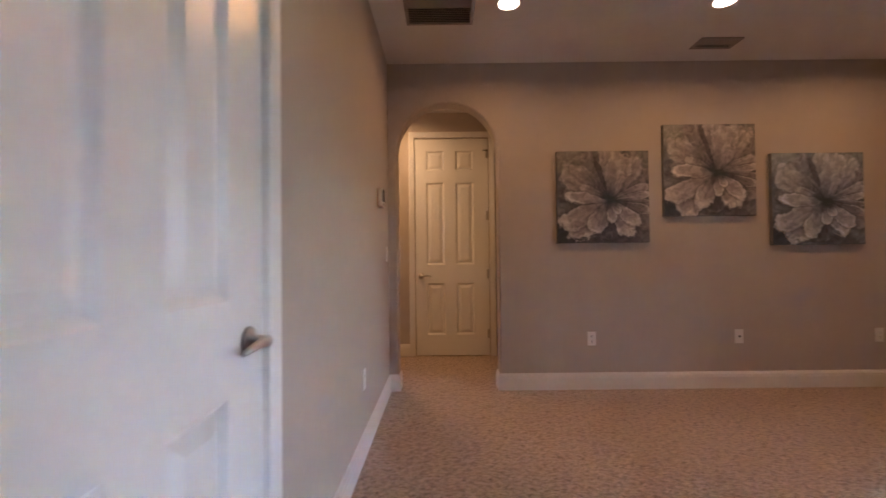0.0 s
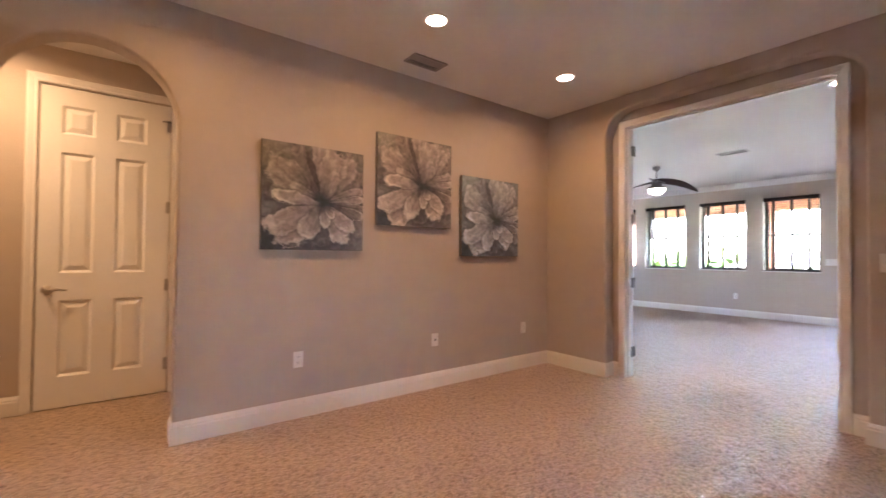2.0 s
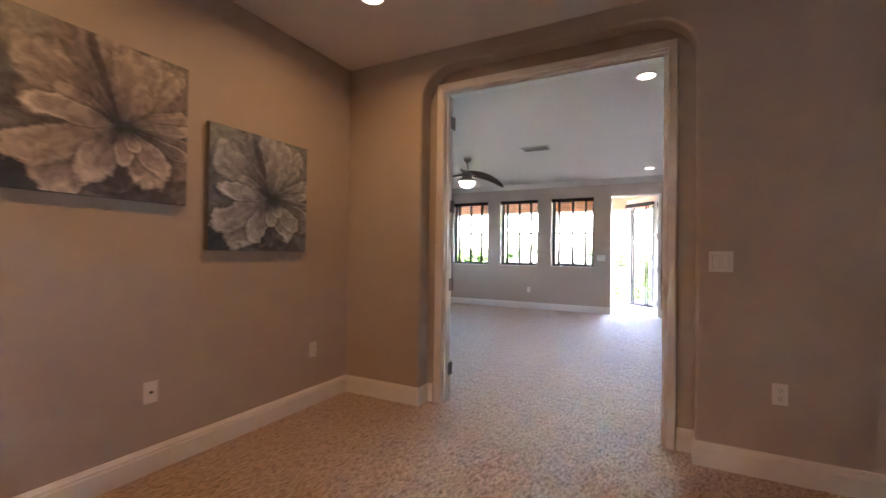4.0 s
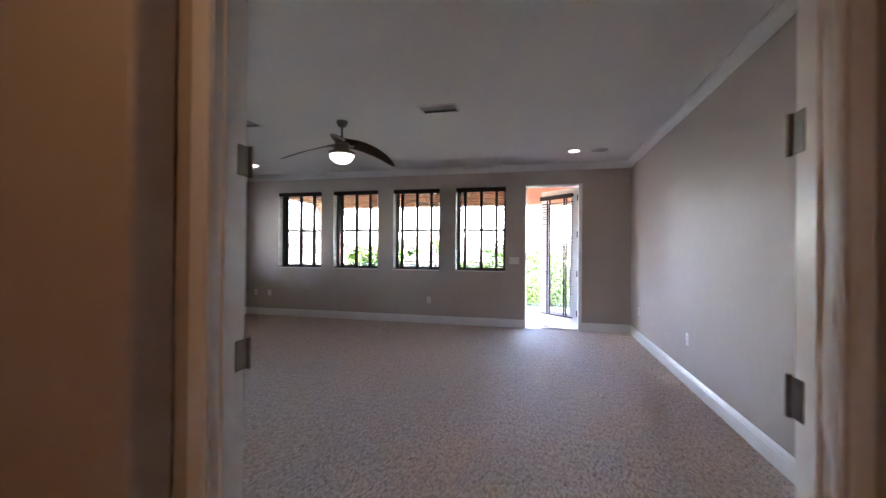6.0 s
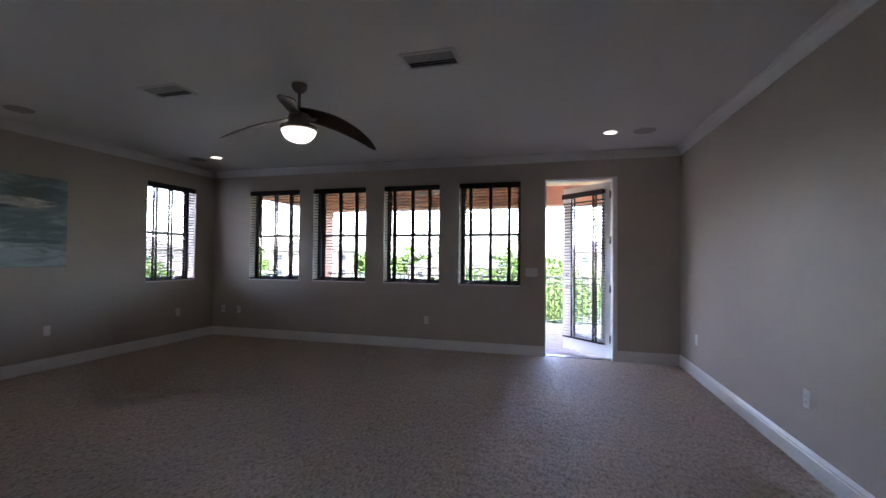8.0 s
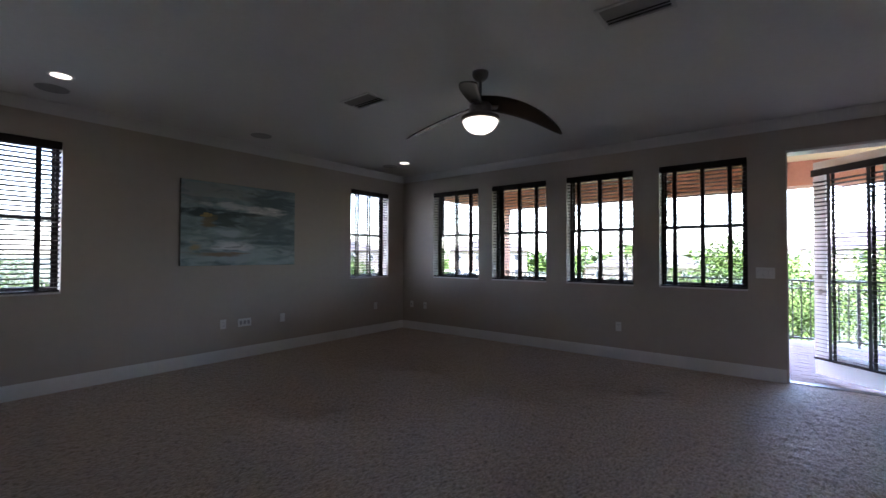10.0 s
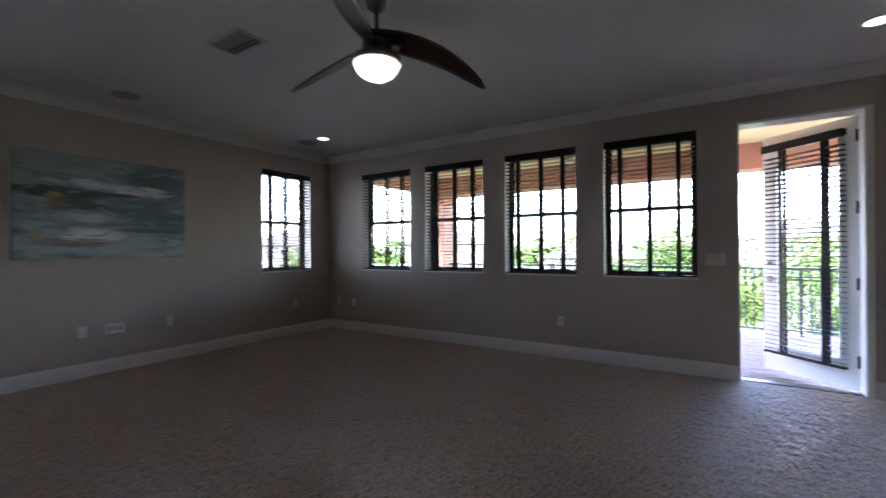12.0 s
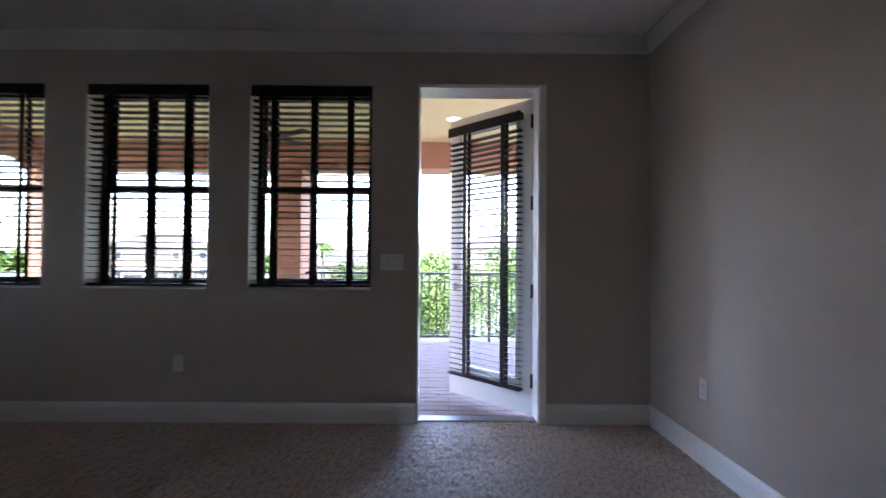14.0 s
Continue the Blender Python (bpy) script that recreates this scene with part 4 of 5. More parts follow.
PETALS = (  # angle, length, half width, root pigment, tip pigment, strength of the pale rim
    (172, 0.54, 0.11, DUSK, MID, 0.1), (118, 0.62, 0.13, DUSK, MID, 0.1), (146, 0.62, 0.165, DUSK, PALE, 0.2), (92, 0.62, 0.14, DUSK, PALE, 0.1), (38, 0.56, 0.12, DUSK, MID, 0.1), (57, 0.60, 0.14, DUSK, PALE, 0.1), (75, 0.56, 0.16, MID, PALE, 0.15), (109, 0.54, 0.034, DEEP, DUSK, 0.0),
    (130, 0.40, 0.075, DEEP, MID, 0.0), (22, 0.50, 0.075, DUSK, PALE, 0.25), (153, 0.36, 0.060, DEEP, PALE, 0.0), (66, 0.34, 0.075, DUSK, PALE, 0.0), (88, 0.30, 0.055, DUSK, MID, 0.0), (10, 0.46, 0.050, DUSK, PALE, 0.6), (-3, 0.46, 0.045, DEEP, MID, 0.3), (-15, 0.47, 0.060, DUSK, PALE, 0.8),
    (262, 0.42, 0.16, DEEP, DUSK, 0.1), (330, 0.50, 0.13, DEEP, MID, 0.1), (223, 0.58, 0.185, DUSK, PALE, 0.7), (207, 0.60, 0.13, MID, PALE, 0.6), (240, 0.40, 0.12, DUSK, PALE, 0.6), (303, 0.42, 0.135, DUSK, PALE, 0.7), (320, 0.40, 0.09, MID, PALE, 0.8), (174, 0.50, 0.078, MID, PALE, 0.9), (276, 0.24, 0.065, DUSK, PALE, 0.7), (308, 0.17, 0.050, DUSK, PALE, 0.6))


def flower_paint(tint, ground_tint, shift):
    """One canvas: washes, then petals laid over one another, each streaked from a dark root to a pale tip, with frayed edges."""
    g = tuple(0.19 * k for k in ground_tint)
    d = tuple(0.10 * k for k in ground_tint)
    m = stroke_material("grey_flower_brushwork", [(0.32, d), (0.64, g)], 3.0, (1.4, 1, 0.9), rough=0.38, warp=0.8)
    nt = m.node_tree
    p = nt.nodes["Principled BSDF"]

    def node(kind, op="", **values):
        n = nt.nodes.new(kind)
        if op:
            n.operation = op
        for k, v in values.items():
            sock = n.inputs[int(k[1:])]
            if isinstance(v, bpy.types.NodeSocket):
                nt.links.new(v, sock)
            else:
                sock.default_value = v
        return n

    def maths(op, a, b, c=0.0):
        return node("ShaderNodeMath", op, i0=a, i1=b, i2=c).outputs[0]

    def ranged(v, lo, hi, a, b):
        return node("ShaderNodeMapRange", i0=v, i1=lo, i2=hi, i3=a, i4=b).outputs[0]

    def over(fac, under, pigment):
        x = nt.nodes.new("ShaderNodeMix")
        x.data_type = "RGBA"
        for k, v in ((0, fac), (6, under), (7, pigment)):
            if isinstance(v, bpy.types.NodeSocket):
                nt.links.new(v, x.inputs[k])
            else:
                x.inputs[k].default_value = (*v, 1) if isinstance(v, tuple) else v
        return x.outputs[2]

    def local(u, v, a, b, turn):
        n = nt.nodes.new("ShaderNodeMapping")
        n.vector_type = "TEXTURE"
        n.inputs["Location"].default_value = (u * SIZE, 0, v * SIZE)
        n.inputs["Rotation"].default_value = (0, -radians(turn), 0)
        n.inputs["Scale"].default_value = (a * SIZE, 1, b * SIZE)
        nt.links.new(co, n.inputs[0])
        return n.outputs[0]

    def tinge(pigment):
        return tuple(x * k for x, k in zip(pigment, tint))

    co = nt.nodes.new("ShaderNodeTexCoord").outputs["Object"]
    fray = node("ShaderNodeTexNoise")
    fray.inputs["Scale"].default_value = 7.5
    fray.inputs["Detail"].default_value = 7
    fray.inputs["Roughness"].default_value = 0.6
    nt.links.new(node("ShaderNodeVectorMath", "ADD", i0=co, i1=(shift, 0, shift)).outputs[0], fray.inputs["Vector"])
    ragged = maths("MULTIPLY_ADD", fray.outputs["Fac"], 1.5, -0.75)
    colour = p.inputs["Base Color"].links[0].from_socket
    for u, v, a, b, pigment, strength in GROUNDS:
        far = node("ShaderNodeVectorMath", "LENGTH", i0=local(u, v, a, b, 0)).outputs["Value"]
        colour = over(ranged(maths("MULTIPLY_ADD", ragged, 1.6, far), 0.6, 1.1, strength, 0.0), colour, tuple(x * k for x, k in zip(pigment, ground_tint)))
    for i, (turn, length, half, root, tip, rim) in enumerate(PETALS):
        du, dv = math.cos(radians(turn)), math.sin(radians(turn))
        here = local(HEART_U + du * length * 0.52, HEART_V + dv * length * 0.52, length / 2, half, turn)
        parts = node("ShaderNodeSeparateXYZ", i0=here)
        along, across = parts.outputs[0], parts.outputs[2]
        wide = maths("DIVIDE", across, maths("MULTIPLY_ADD", along, 0.34, 0.80))
        far = maths("SQRT", maths("MULTIPLY_ADD", wide, wide, maths("MULTIPLY", along, along)), 0.0)
        edge = maths("ADD", far, ragged)
        streaks = node("ShaderNodeTexNoise")
        streaks.inputs["Scale"].default_value = 1.3
        streaks.inputs["Detail"].default_value = 4
        nt.links.new(node("ShaderNodeVectorMath", "MULTIPLY_ADD", i0=here, i1=(0.8, 1, 2.6), i2=(i * 3.7 + shift, 0, i * 1.9)).outputs[0], streaks.inputs["Vector"])
        tone = ranged(maths("MULTIPLY_ADD", streaks.outputs["Fac"], 2.2, along), 0.30, 2.05, 0.0, 1.0)
        body = over(tone, tinge(root), tinge(tip))
        if rim:
            lip = maths("MULTIPLY", ranged(edge, 0.70, 0.92, 0.0, rim), ranged(along, -0.3, 0.4, 0.0, 1.0))
            body = over(lip, body, tinge(CREAM))
        colour = over(ranged(edge, 0.98, 1.30, 0.55 if turn > 160 or turn < 20 else 0.25, 0.0), colour, tinge(DEEP))
        colour = over(ranged(edge, 0.90, 1.04, 0.96, 0.0), colour, body)
    far = node("ShaderNodeVectorMath", "LENGTH", i0=local(HEART_U + 0.005, HEART_V + 0.015, 0.135, 0.085, -18)).outputs["Value"]
    colour = over(ranged(maths("MULTIPLY_ADD", ragged, 1.5, far), 0.35, 1.15, 0.95, 0.0), colour, (0.022, 0.034, 0.042))
    dabs = node("ShaderNodeTexNoise")
    dabs.inputs["Scale"].default_value = 15.0
    dabs.inputs["Detail"].default_value = 6
    dabs.inputs["Distortion"].default_value = 1.2
    nt.links.new(co, dabs.inputs["Vector"])
    worked = node("ShaderNodeVectorMath", "SCALE", i0=colour)
    nt.links.new(ranged(dabs.outputs["Fac"], 0.3, 0.7, 0.6, 1.42), worked.inputs["Scale"])
    nt.links.new(worked.outputs[0], p.inputs["Base Color"])
    return m


def impasto_ridge(turn, length, half, a0, a1, seed):
    """A low lip of thick paint along the outer edge of a petal."""
    rnd = random.Random(seed)
    c, s = math.cos(radians(turn)), math.sin(radians(turn))
    pts, n = [], 12
    for k in range(n + 1):
        a = radians(a0 + (a1 - a0) * k / n)
        x = 0.93 * math.cos(a)
        along, across = length * (0.52 + 0.5 * x), half * 0.93 * math.sin(a) * (0.80 + 0.34 * x)
        u, v = HEART_U + along * c - across * s, HEART_V + along * s + across * c
        wob = 0.004 * rnd.uniform(-1, 1)
        pts.append((min(0.985, max(0.015, u + wob)) * SIZE, -0.0028, min(0.985, max(0.015, v + wob)) * SIZE))
    return tube(pts, [0.0005 + 0.0016 * math.sin(math.pi * k / n) for k in range(n + 1)], 6)


def flower_canvas(m, label, tint, ground_tint, shift):
    t = thing("flower_painting", m, label, "painting", "flower canvases")
    part("canvas", box((0, -0.001, 0), (SIZE, 0.034, SIZE), 0.003), EDGE, t)
    part("painted_face", box((0.002, -0.0025, 0.002), (SIZE - 0.002, -0.0012, SIZE - 0.002)), flower_paint(tint, ground_tint, shift), t)
    for i, (turn, length, half, root, tip, rim) in enumerate(PETALS):
        if rim >= 0.5:
            part("paint_ridge", impasto_ridge(turn, length, half, -70 + 9 * (i % 5), 35 + 11 * (i % 4), i), RIDGE, t, "raised lip of paint with its glint in the pale colour", True)
    return t


flower_canvas(pose(0.838, N1 - 0.0345, 1.215), "square canvas of a large brownish grey flower", (0.98, 0.98, 0.99), (0.85, 0.84, 0.84), 0.0)
flower_canvas(pose(1.727, N1 - 0.0345, 1.430), "square canvas of a large pale taupe flower", (1.08, 1.07, 1.08), (1.05, 1.06, 1.07), 2.3)
flower_canvas(pose(2.621, N1 - 0.0345, 1.182), "square canvas of a large pale blue-grey flower", (1.00, 1.22, 1.55), (0.92, 1.14, 1.40), 4.9)

def seascape_paint():
    """Brushed greys and teals, with soft clouds of other pigments laid over them at their places on the canvas."""
    m = stroke_material("teal_seascape_brushwork", [(0.28, (0.109, 0.152, 0.157)), (0.42, (0.174, 0.239, 0.246)), (0.55, (0.275, 0.362, 0.370)), (0.70, (0.362, 0.450, 0.457))], 2.6, (0.7, 1, 2.2), warp=0.9)
    nt = m.node_tree
    p = nt.nodes["Principled BSDF"]
    colour = p.inputs["Base Color"].links[0].from_socket
    co = nt.nodes.new("ShaderNodeTexCoord")
    frayed = nt.nodes.new("ShaderNodeTexNoise")
    frayed.inputs["Scale"].default_value = 6.5
    frayed.inputs["Detail"].default_value = 6
    frayed.inputs["Distortion"].default_value = 0.7
    stretch = nt.nodes.new("ShaderNodeMapping")
    stretch.inputs["Scale"].default_value = (0.6, 1, 2.4)
    nt.links.new(co.outputs["Object"], stretch.inputs[0])
    nt.links.new(stretch.outputs[0], frayed.inputs["Vector"])
    clouds = (  # centre and half size as shares of the canvas, pigment, strength
        (0.25, 0.88, 0.45, 0.16, (0.348, 0.362, 0.348), 0.8), (0.78, 0.82, 0.26, 0.16, (0.109, 0.160, 0.167), 0.9), (0.50, 0.14, 0.70, 0.20, (0.435, 0.522, 0.544), 0.85),
        (0.70, 0.46, 0.42, 0.13, (0.123, 0.181, 0.181), 0.85), (0.16, 0.63, 0.28, 0.075, (0.058, 0.087, 0.093), 1.0), (0.34, 0.53, 0.16, 0.10, (0.080, 0.109, 0.102), 0.9),
        (0.66, 0.695, 0.24, 0.055, (0.754, 0.768, 0.739), 1.0), (0.40, 0.735, 0.22, 0.045, (0.609, 0.638, 0.623), 0.9), (0.38, 0.40, 0.18, 0.06, (0.478, 0.566, 0.594), 0.9), (0.42, 0.225, 0.17, 0.065, (0.797, 0.800, 0.800), 0.95),
        (0.80, 0.285, 0.26, 0.030, (0.102, 0.160, 0.174), 0.9), (0.28, 0.145, 0.26, 0.030, (0.290, 0.203, 0.123), 0.9), (0.10, 0.215, 0.055, 0.050, (0.493, 0.348, 0.145), 0.8), (0.20, 0.53, 0.06, 0.08, (0.232, 0.174, 0.080), 0.8), (0.50, 0.645, 0.22, 0.022, (0.051, 0.072, 0.072), 0.9))
    for u, v, a, b, pigment, strength in clouds:
        spot = nt.nodes.new("ShaderNodeMapping")
        spot.vector_type = "TEXTURE"
        spot.inputs["Location"].default_value = (u * PW, 0, v * PH)
        spot.inputs["Scale"].default_value = (a * PW, 1, b * PH)
        nt.links.new(co.outputs["Object"], spot.inputs[0])
        far = nt.nodes.new("ShaderNodeVectorMath")
        far.operation = "LENGTH"
        nt.links.new(spot.outputs[0], far.inputs[0])
        fray = nt.nodes.new("ShaderNodeMath")
        fray.operation = "MULTIPLY_ADD"
        fray.inputs[1].default_value = 3.4
        nt.links.new(frayed.outputs["Fac"], fray.inputs[0])
        nt.links.new(far.outputs["Value"], fray.inputs[2])
        soft = nt.nodes.new("ShaderNodeMapRange")
        for k, q in zip((1, 2, 3, 4), (2.1, 2.85, strength, 0.0)):
            soft.inputs[k].default_value = q
        nt.links.new(fray.outputs[0], soft.inputs[0])
        mix = nt.nodes.new("ShaderNodeMix")
        mix.data_type = "RGBA"
        mix.inputs[7].default_value = (*pigment, 1)
        nt.links.new(soft.outputs[0], mix.inputs[0])
        nt.links.new(colour, mix.inputs[6])
        colour = mix.outputs[2]
    nt.links.new(colour, p.inputs["Base Color"])
    return m


PW, PH = 1.458, 1.012
SEA = seascape_paint()
PALEPAINT = stroke_material("pale_impasto", [(0.3, (0.30, 0.35, 0.35)), (0.6, (0.60, 0.61, 0.59))], 9, (0.6, 1, 3))
GOLDPAINT = stroke_material("ochre_impasto", [(0.3, (0.25, 0.16, 0.05)), (0.7, (0.52, 0.40, 0.16))], 14, (1, 1, 1))
DARKPAINT = stroke_material("deep_teal_impasto", [(0.3, (0.045, 0.072, 0.078)), (0.7, (0.11, 0.15, 0.16))], 9, (0.6, 1, 3))
pic = thing("seascape_painting", pose(6.526, N2 - 0.04, 1.18), "wide abstract teal and grey seascape canvas", "painting")
part("canvas", box((0, 0, 0), (PW, 0.04, PH), 0.003), EDGE, pic)
part("painted_ground", box((0.002, -0.0015, 0.002), (PW - 0.002, 0.0, PH - 0.002)), SEA, pic)


def stroke(rnd, cx, cz, sx, sz, lw, lh):
    """A low ridge of paint near a spot."""
    x = min(PW - lw * 1.6, max(lw * 1.6, cx + rnd.gauss(0, sx)))
    z = min(PH - lh * 2, max(lh * 2, cz + rnd.gauss(0, sz)))
    w, h = lw * (0.5 + rnd.random()), lh * (0.5 + rnd.random())
    bm = bmesh.new()
    c = bm.verts.new((x, -0.0030 - 0.002 * rnd.random(), z))
    ring = [bm.verts.new((x + w * math.cos(k * 0.5236) * (0.7 + 0.5 * rnd.random()), -0.0017, z + h * math.sin(k * 0.5236) * (0.7 + 0.5 * rnd.random()))) for k in range(12)]
    for k in range(12):
        bm.faces.new((c, ring[k], ring[(k + 1) % 12]))
    bmesh.ops.recalc_face_normals(bm, faces=bm.faces[:])
    return bm


rnd = random.Random(1)
for n, mat, spot in ((9, PALEPAINT, (0.98, 0.705, 0.11, 0.012, 0.10, 0.010)), (6, PALEPAINT, (0.60, 0.23, 0.10, 0.02, 0.08, 0.009)), (7, DARKPAINT, (0.55, 0.655, 0.16, 0.008, 0.08, 0.006)), (5, GOLDPAINT, (0.285, 0.612, 0.022, 0.008, 0.034, 0.014))):
    for _ in range(n):
        part("brush_stroke", stroke(rnd, *spot), mat, pic)


# ---- balcony ----
RAILX = 13.45
IRON = material("black_iron", (0.018, 0.018, 0.02), 0.45, 0.2, spots=(0.03, 0.03, 0.032), scale=12, fine=80)
PAVER = material("pinkish_paver", (0.175, 0.112, 0.094), 0.9, spots=(0.115, 0.078, 0.067), scale=9, fine=60, bump=0.5, bump_scale=120)
GROUT = material("paver_joint", (0.125, 0.092, 0.080), 0.95, spots=(0.105, 0.080, 0.07), scale=20, fine=100)
BX0 = E2 + WALL_OUT
deck = structure("balcony_floor", box((BX0, -2.0, -0.30), (13.70, 7.64, -0.0645)), GROUT, "balcony floor of pinkish pavers")
structure("balcony_ceiling", box((BX0, -2.0, 2.80), (13.70, 7.64, 2.95)), PORCH, "cream stucco balcony ceiling")
structure("balcony_beam", box((13.22, -2.0, 2.42), (13.68, 7.64, 2.80)), STUCCO, "terracotta stucco beam along the balcony")
structure("wall_outer", grid_wall("x", BX0, BX0 + 0.012, [S2 - 2.4, 7.64], [-0.06, 2.8], [(a, b, WIN_Z0, WIN_Z1) for a, b in EAST_WINDOWS] + [(BD0, BD1, -0.06, BDZ)]), OUTWALL, "terracotta stucco outer wall")


def column(y, w=0.46):
    c = thing("balcony_column", pose(RAILX, y, -0.072), "square terracotta stucco column of the balcony", "column", "balcony columns")
    h = 2.42 + 0.072
    part("shaft", box((-w / 2 + 0.02, -w / 2 + 0.02, 0.12), (w / 2 - 0.02, w / 2 - 0.02, h - 0.14), 0.012), STUCCO, c)
    part("plinth", box((-w / 2, -w / 2, 0), (w / 2, w / 2, 0.12), 0.012), STUCCO, c)
    part("capital", box((-w / 2, -w / 2, h - 0.14), (w / 2, w / 2, h), 0.015), STUCCO, c)
    return c


COLUMNS = (-1.75, 4.07, 7.41)
for y in COLUMNS:
    column(y)
# end wall of the balcony, with a round-cornered opening
bm = grid_wall("y", 7.42, 7.64, [BX0 + 0.012, 13.22], [-0.06, 2.80], [(BX0 + 0.06, 13.20, -0.06, 2.52)])
add_round_opening(bm, "y", 7.42, 7.64, [(u, max(z, -0.06), p, q) for u, z, p, q in arch_path(BX0 + 0.14, 13.16, 2.12, 0.34)], (BX0 + 0.06, 13.20, 2.52))
structure("balcony_end_wall", bm, STUCCO, "terracotta stucco wall with a round-cornered opening")

rail = thing("balcony_railing", pose(RAILX, 0, -0.072), "black iron balcony railing with upright pickets", "railing")
for a, b in zip(COLUMNS, COLUMNS[1:]):
    y0, y1 = a + 0.22, b - 0.22
    part("top_rail", box((-0.024, y0, 0.985), (0.024, y1, 1.015), 0.005), IRON, rail)
    part("second_rail", box((-0.014, y0, 0.865), (0.014, y1, 0.885), 0.002), IRON, rail)
    part("bottom_rail", box((-0.016, y0, 0.075), (0.016, y1, 0.100), 0.003), IRON, rail)
    bm = box((-0.008, -0.008, 0.09), (0.008, 0.008, 0.99))
    first_picket = part("picket", bm, IRON, rail)
    n = int((y1 - y0) / 0.108)
    first_picket.matrix_local = pose(0, y0 + 0.06, 0)
    for k in range(1, n):
        p = new("picket", first_picket.data)
        p.parent = rail
        p.matrix_local = pose(0, y0 + 0.06 + k * (y1 - y0 - 0.12) / (n - 1), 0)
    m = (y0 + y1) / 2
    part("post", box((-0.02, m - 0.02, 0), (0.02, m + 0.02, 1.0), 0.003), IRON, rail)

d = thing("recessed_light", pose(12.2, 1.73, 2.80), "lit recessed light in the balcony ceiling", "ceiling light")
part("trim_ring", lathe([(0.070, 0.001), (0.074, -0.004), (0.092, -0.006), (0.10, 0.0)], 36), TRIM, d, "", True)
part("lens", lathe([(0, -0.001), (0.070, -0.001), (0.074, -0.004)], 36), LAMPGLOW, d, "glowing warm white lens")

ofan = thing("balcony_fan", pose(12.3, 3.9, 2.80), "dark ceiling fan under the balcony ceiling", "ceiling fan")
part("canopy", lathe([(0, 0), (0.07, 0), (0.06, -0.05), (0.015, -0.07), (0, -0.07)], 24), BRONZE, ofan, "", True)
part("down_rod", lathe([(0.012, -0.06), (0.012, -0.16), (0, -0.16)], 12), BRONZE, ofan)
part("motor_housing", lathe([(0, -0.15), (0.07, -0.155), (0.11, -0.18), (0.11, -0.24), (0.06, -0.27), (0, -0.275)], 24), BRONZE, ofan, "", True)
for k in range(5):
    b = part("blade", box((0.1, -0.06, -0.222), (0.62, 0.06, -0.214), 0.003), BRONZE, ofan)
    b.matrix_local = pose(0, 0, 0, 0, 0, 72 * k + 20)

# ---- land, trees and houses beyond the balcony ----
GRASS = material("lawn", (0.036, 0.044, 0.020), 0.95, spots=(0.050, 0.052, 0.028), scale=0.25, fine=4, bump=0.6, bump_scale=8)
LEAF = material("leaf_green", (0.026, 0.050, 0.008), 0.8, spots=(0.044, 0.070, 0.013), scale=1.2, fine=7, spec=0.12)
BARK = material("bark", (0.12, 0.09, 0.065), 0.9, spots=(0.07, 0.055, 0.04), scale=6, fine=40, bump=0.7, bump_scale=40)
ROOF = material("grey_tile_roof", (0.055, 0.046, 0.043), 0.9, spots=(0.040, 0.034, 0.032), scale=1.2, fine=9, bump=0.6, bump_scale=12)
HOUSE = material("house_stucco", (0.20, 0.165, 0.125), 0.85, spots=(0.17, 0.14, 0.105), scale=0.6, fine=5, bump=0.3, bump_scale=20)
ASPHALT = material("asphalt", (0.055, 0.055, 0.056), 0.9, spots=(0.075, 0.073, 0.07), scale=1, fine=20, bump=0.4, bump_scale=60)
CARPAINT = material("white_car_paint", (0.75, 0.76, 0.77), 0.2, spots=(0.72, 0.73, 0.74), scale=3, fine=20)
RUBBER = material("tyre_rubber", (0.02, 0.02, 0.02), 0.8, spots=(0.03, 0.03, 0.03), scale=8, fine=40)
DARKGLASS = material("dark_window_glass", (0.03, 0.035, 0.04), 0.08, spots=(0.045, 0.05, 0.055), scale=1, fine=5)
GZ = -3.40
structure("ground", box((-1500, -1500, GZ - 1.0), (1500, 1500, GZ)), GRASS, "grassy ground reaching the horizon")
structure("road", box((66, -300, GZ - 0.1), (73, 300, GZ + 0.02)), ASPHALT, "asphalt street beyond the lawns")
# storey below, so that the rooms stand on something
structure("lower_storey", box((-1.9, -1.9, GZ), (10.42, 7.68, -0.31)), OUTWALL, "stucco storey below")


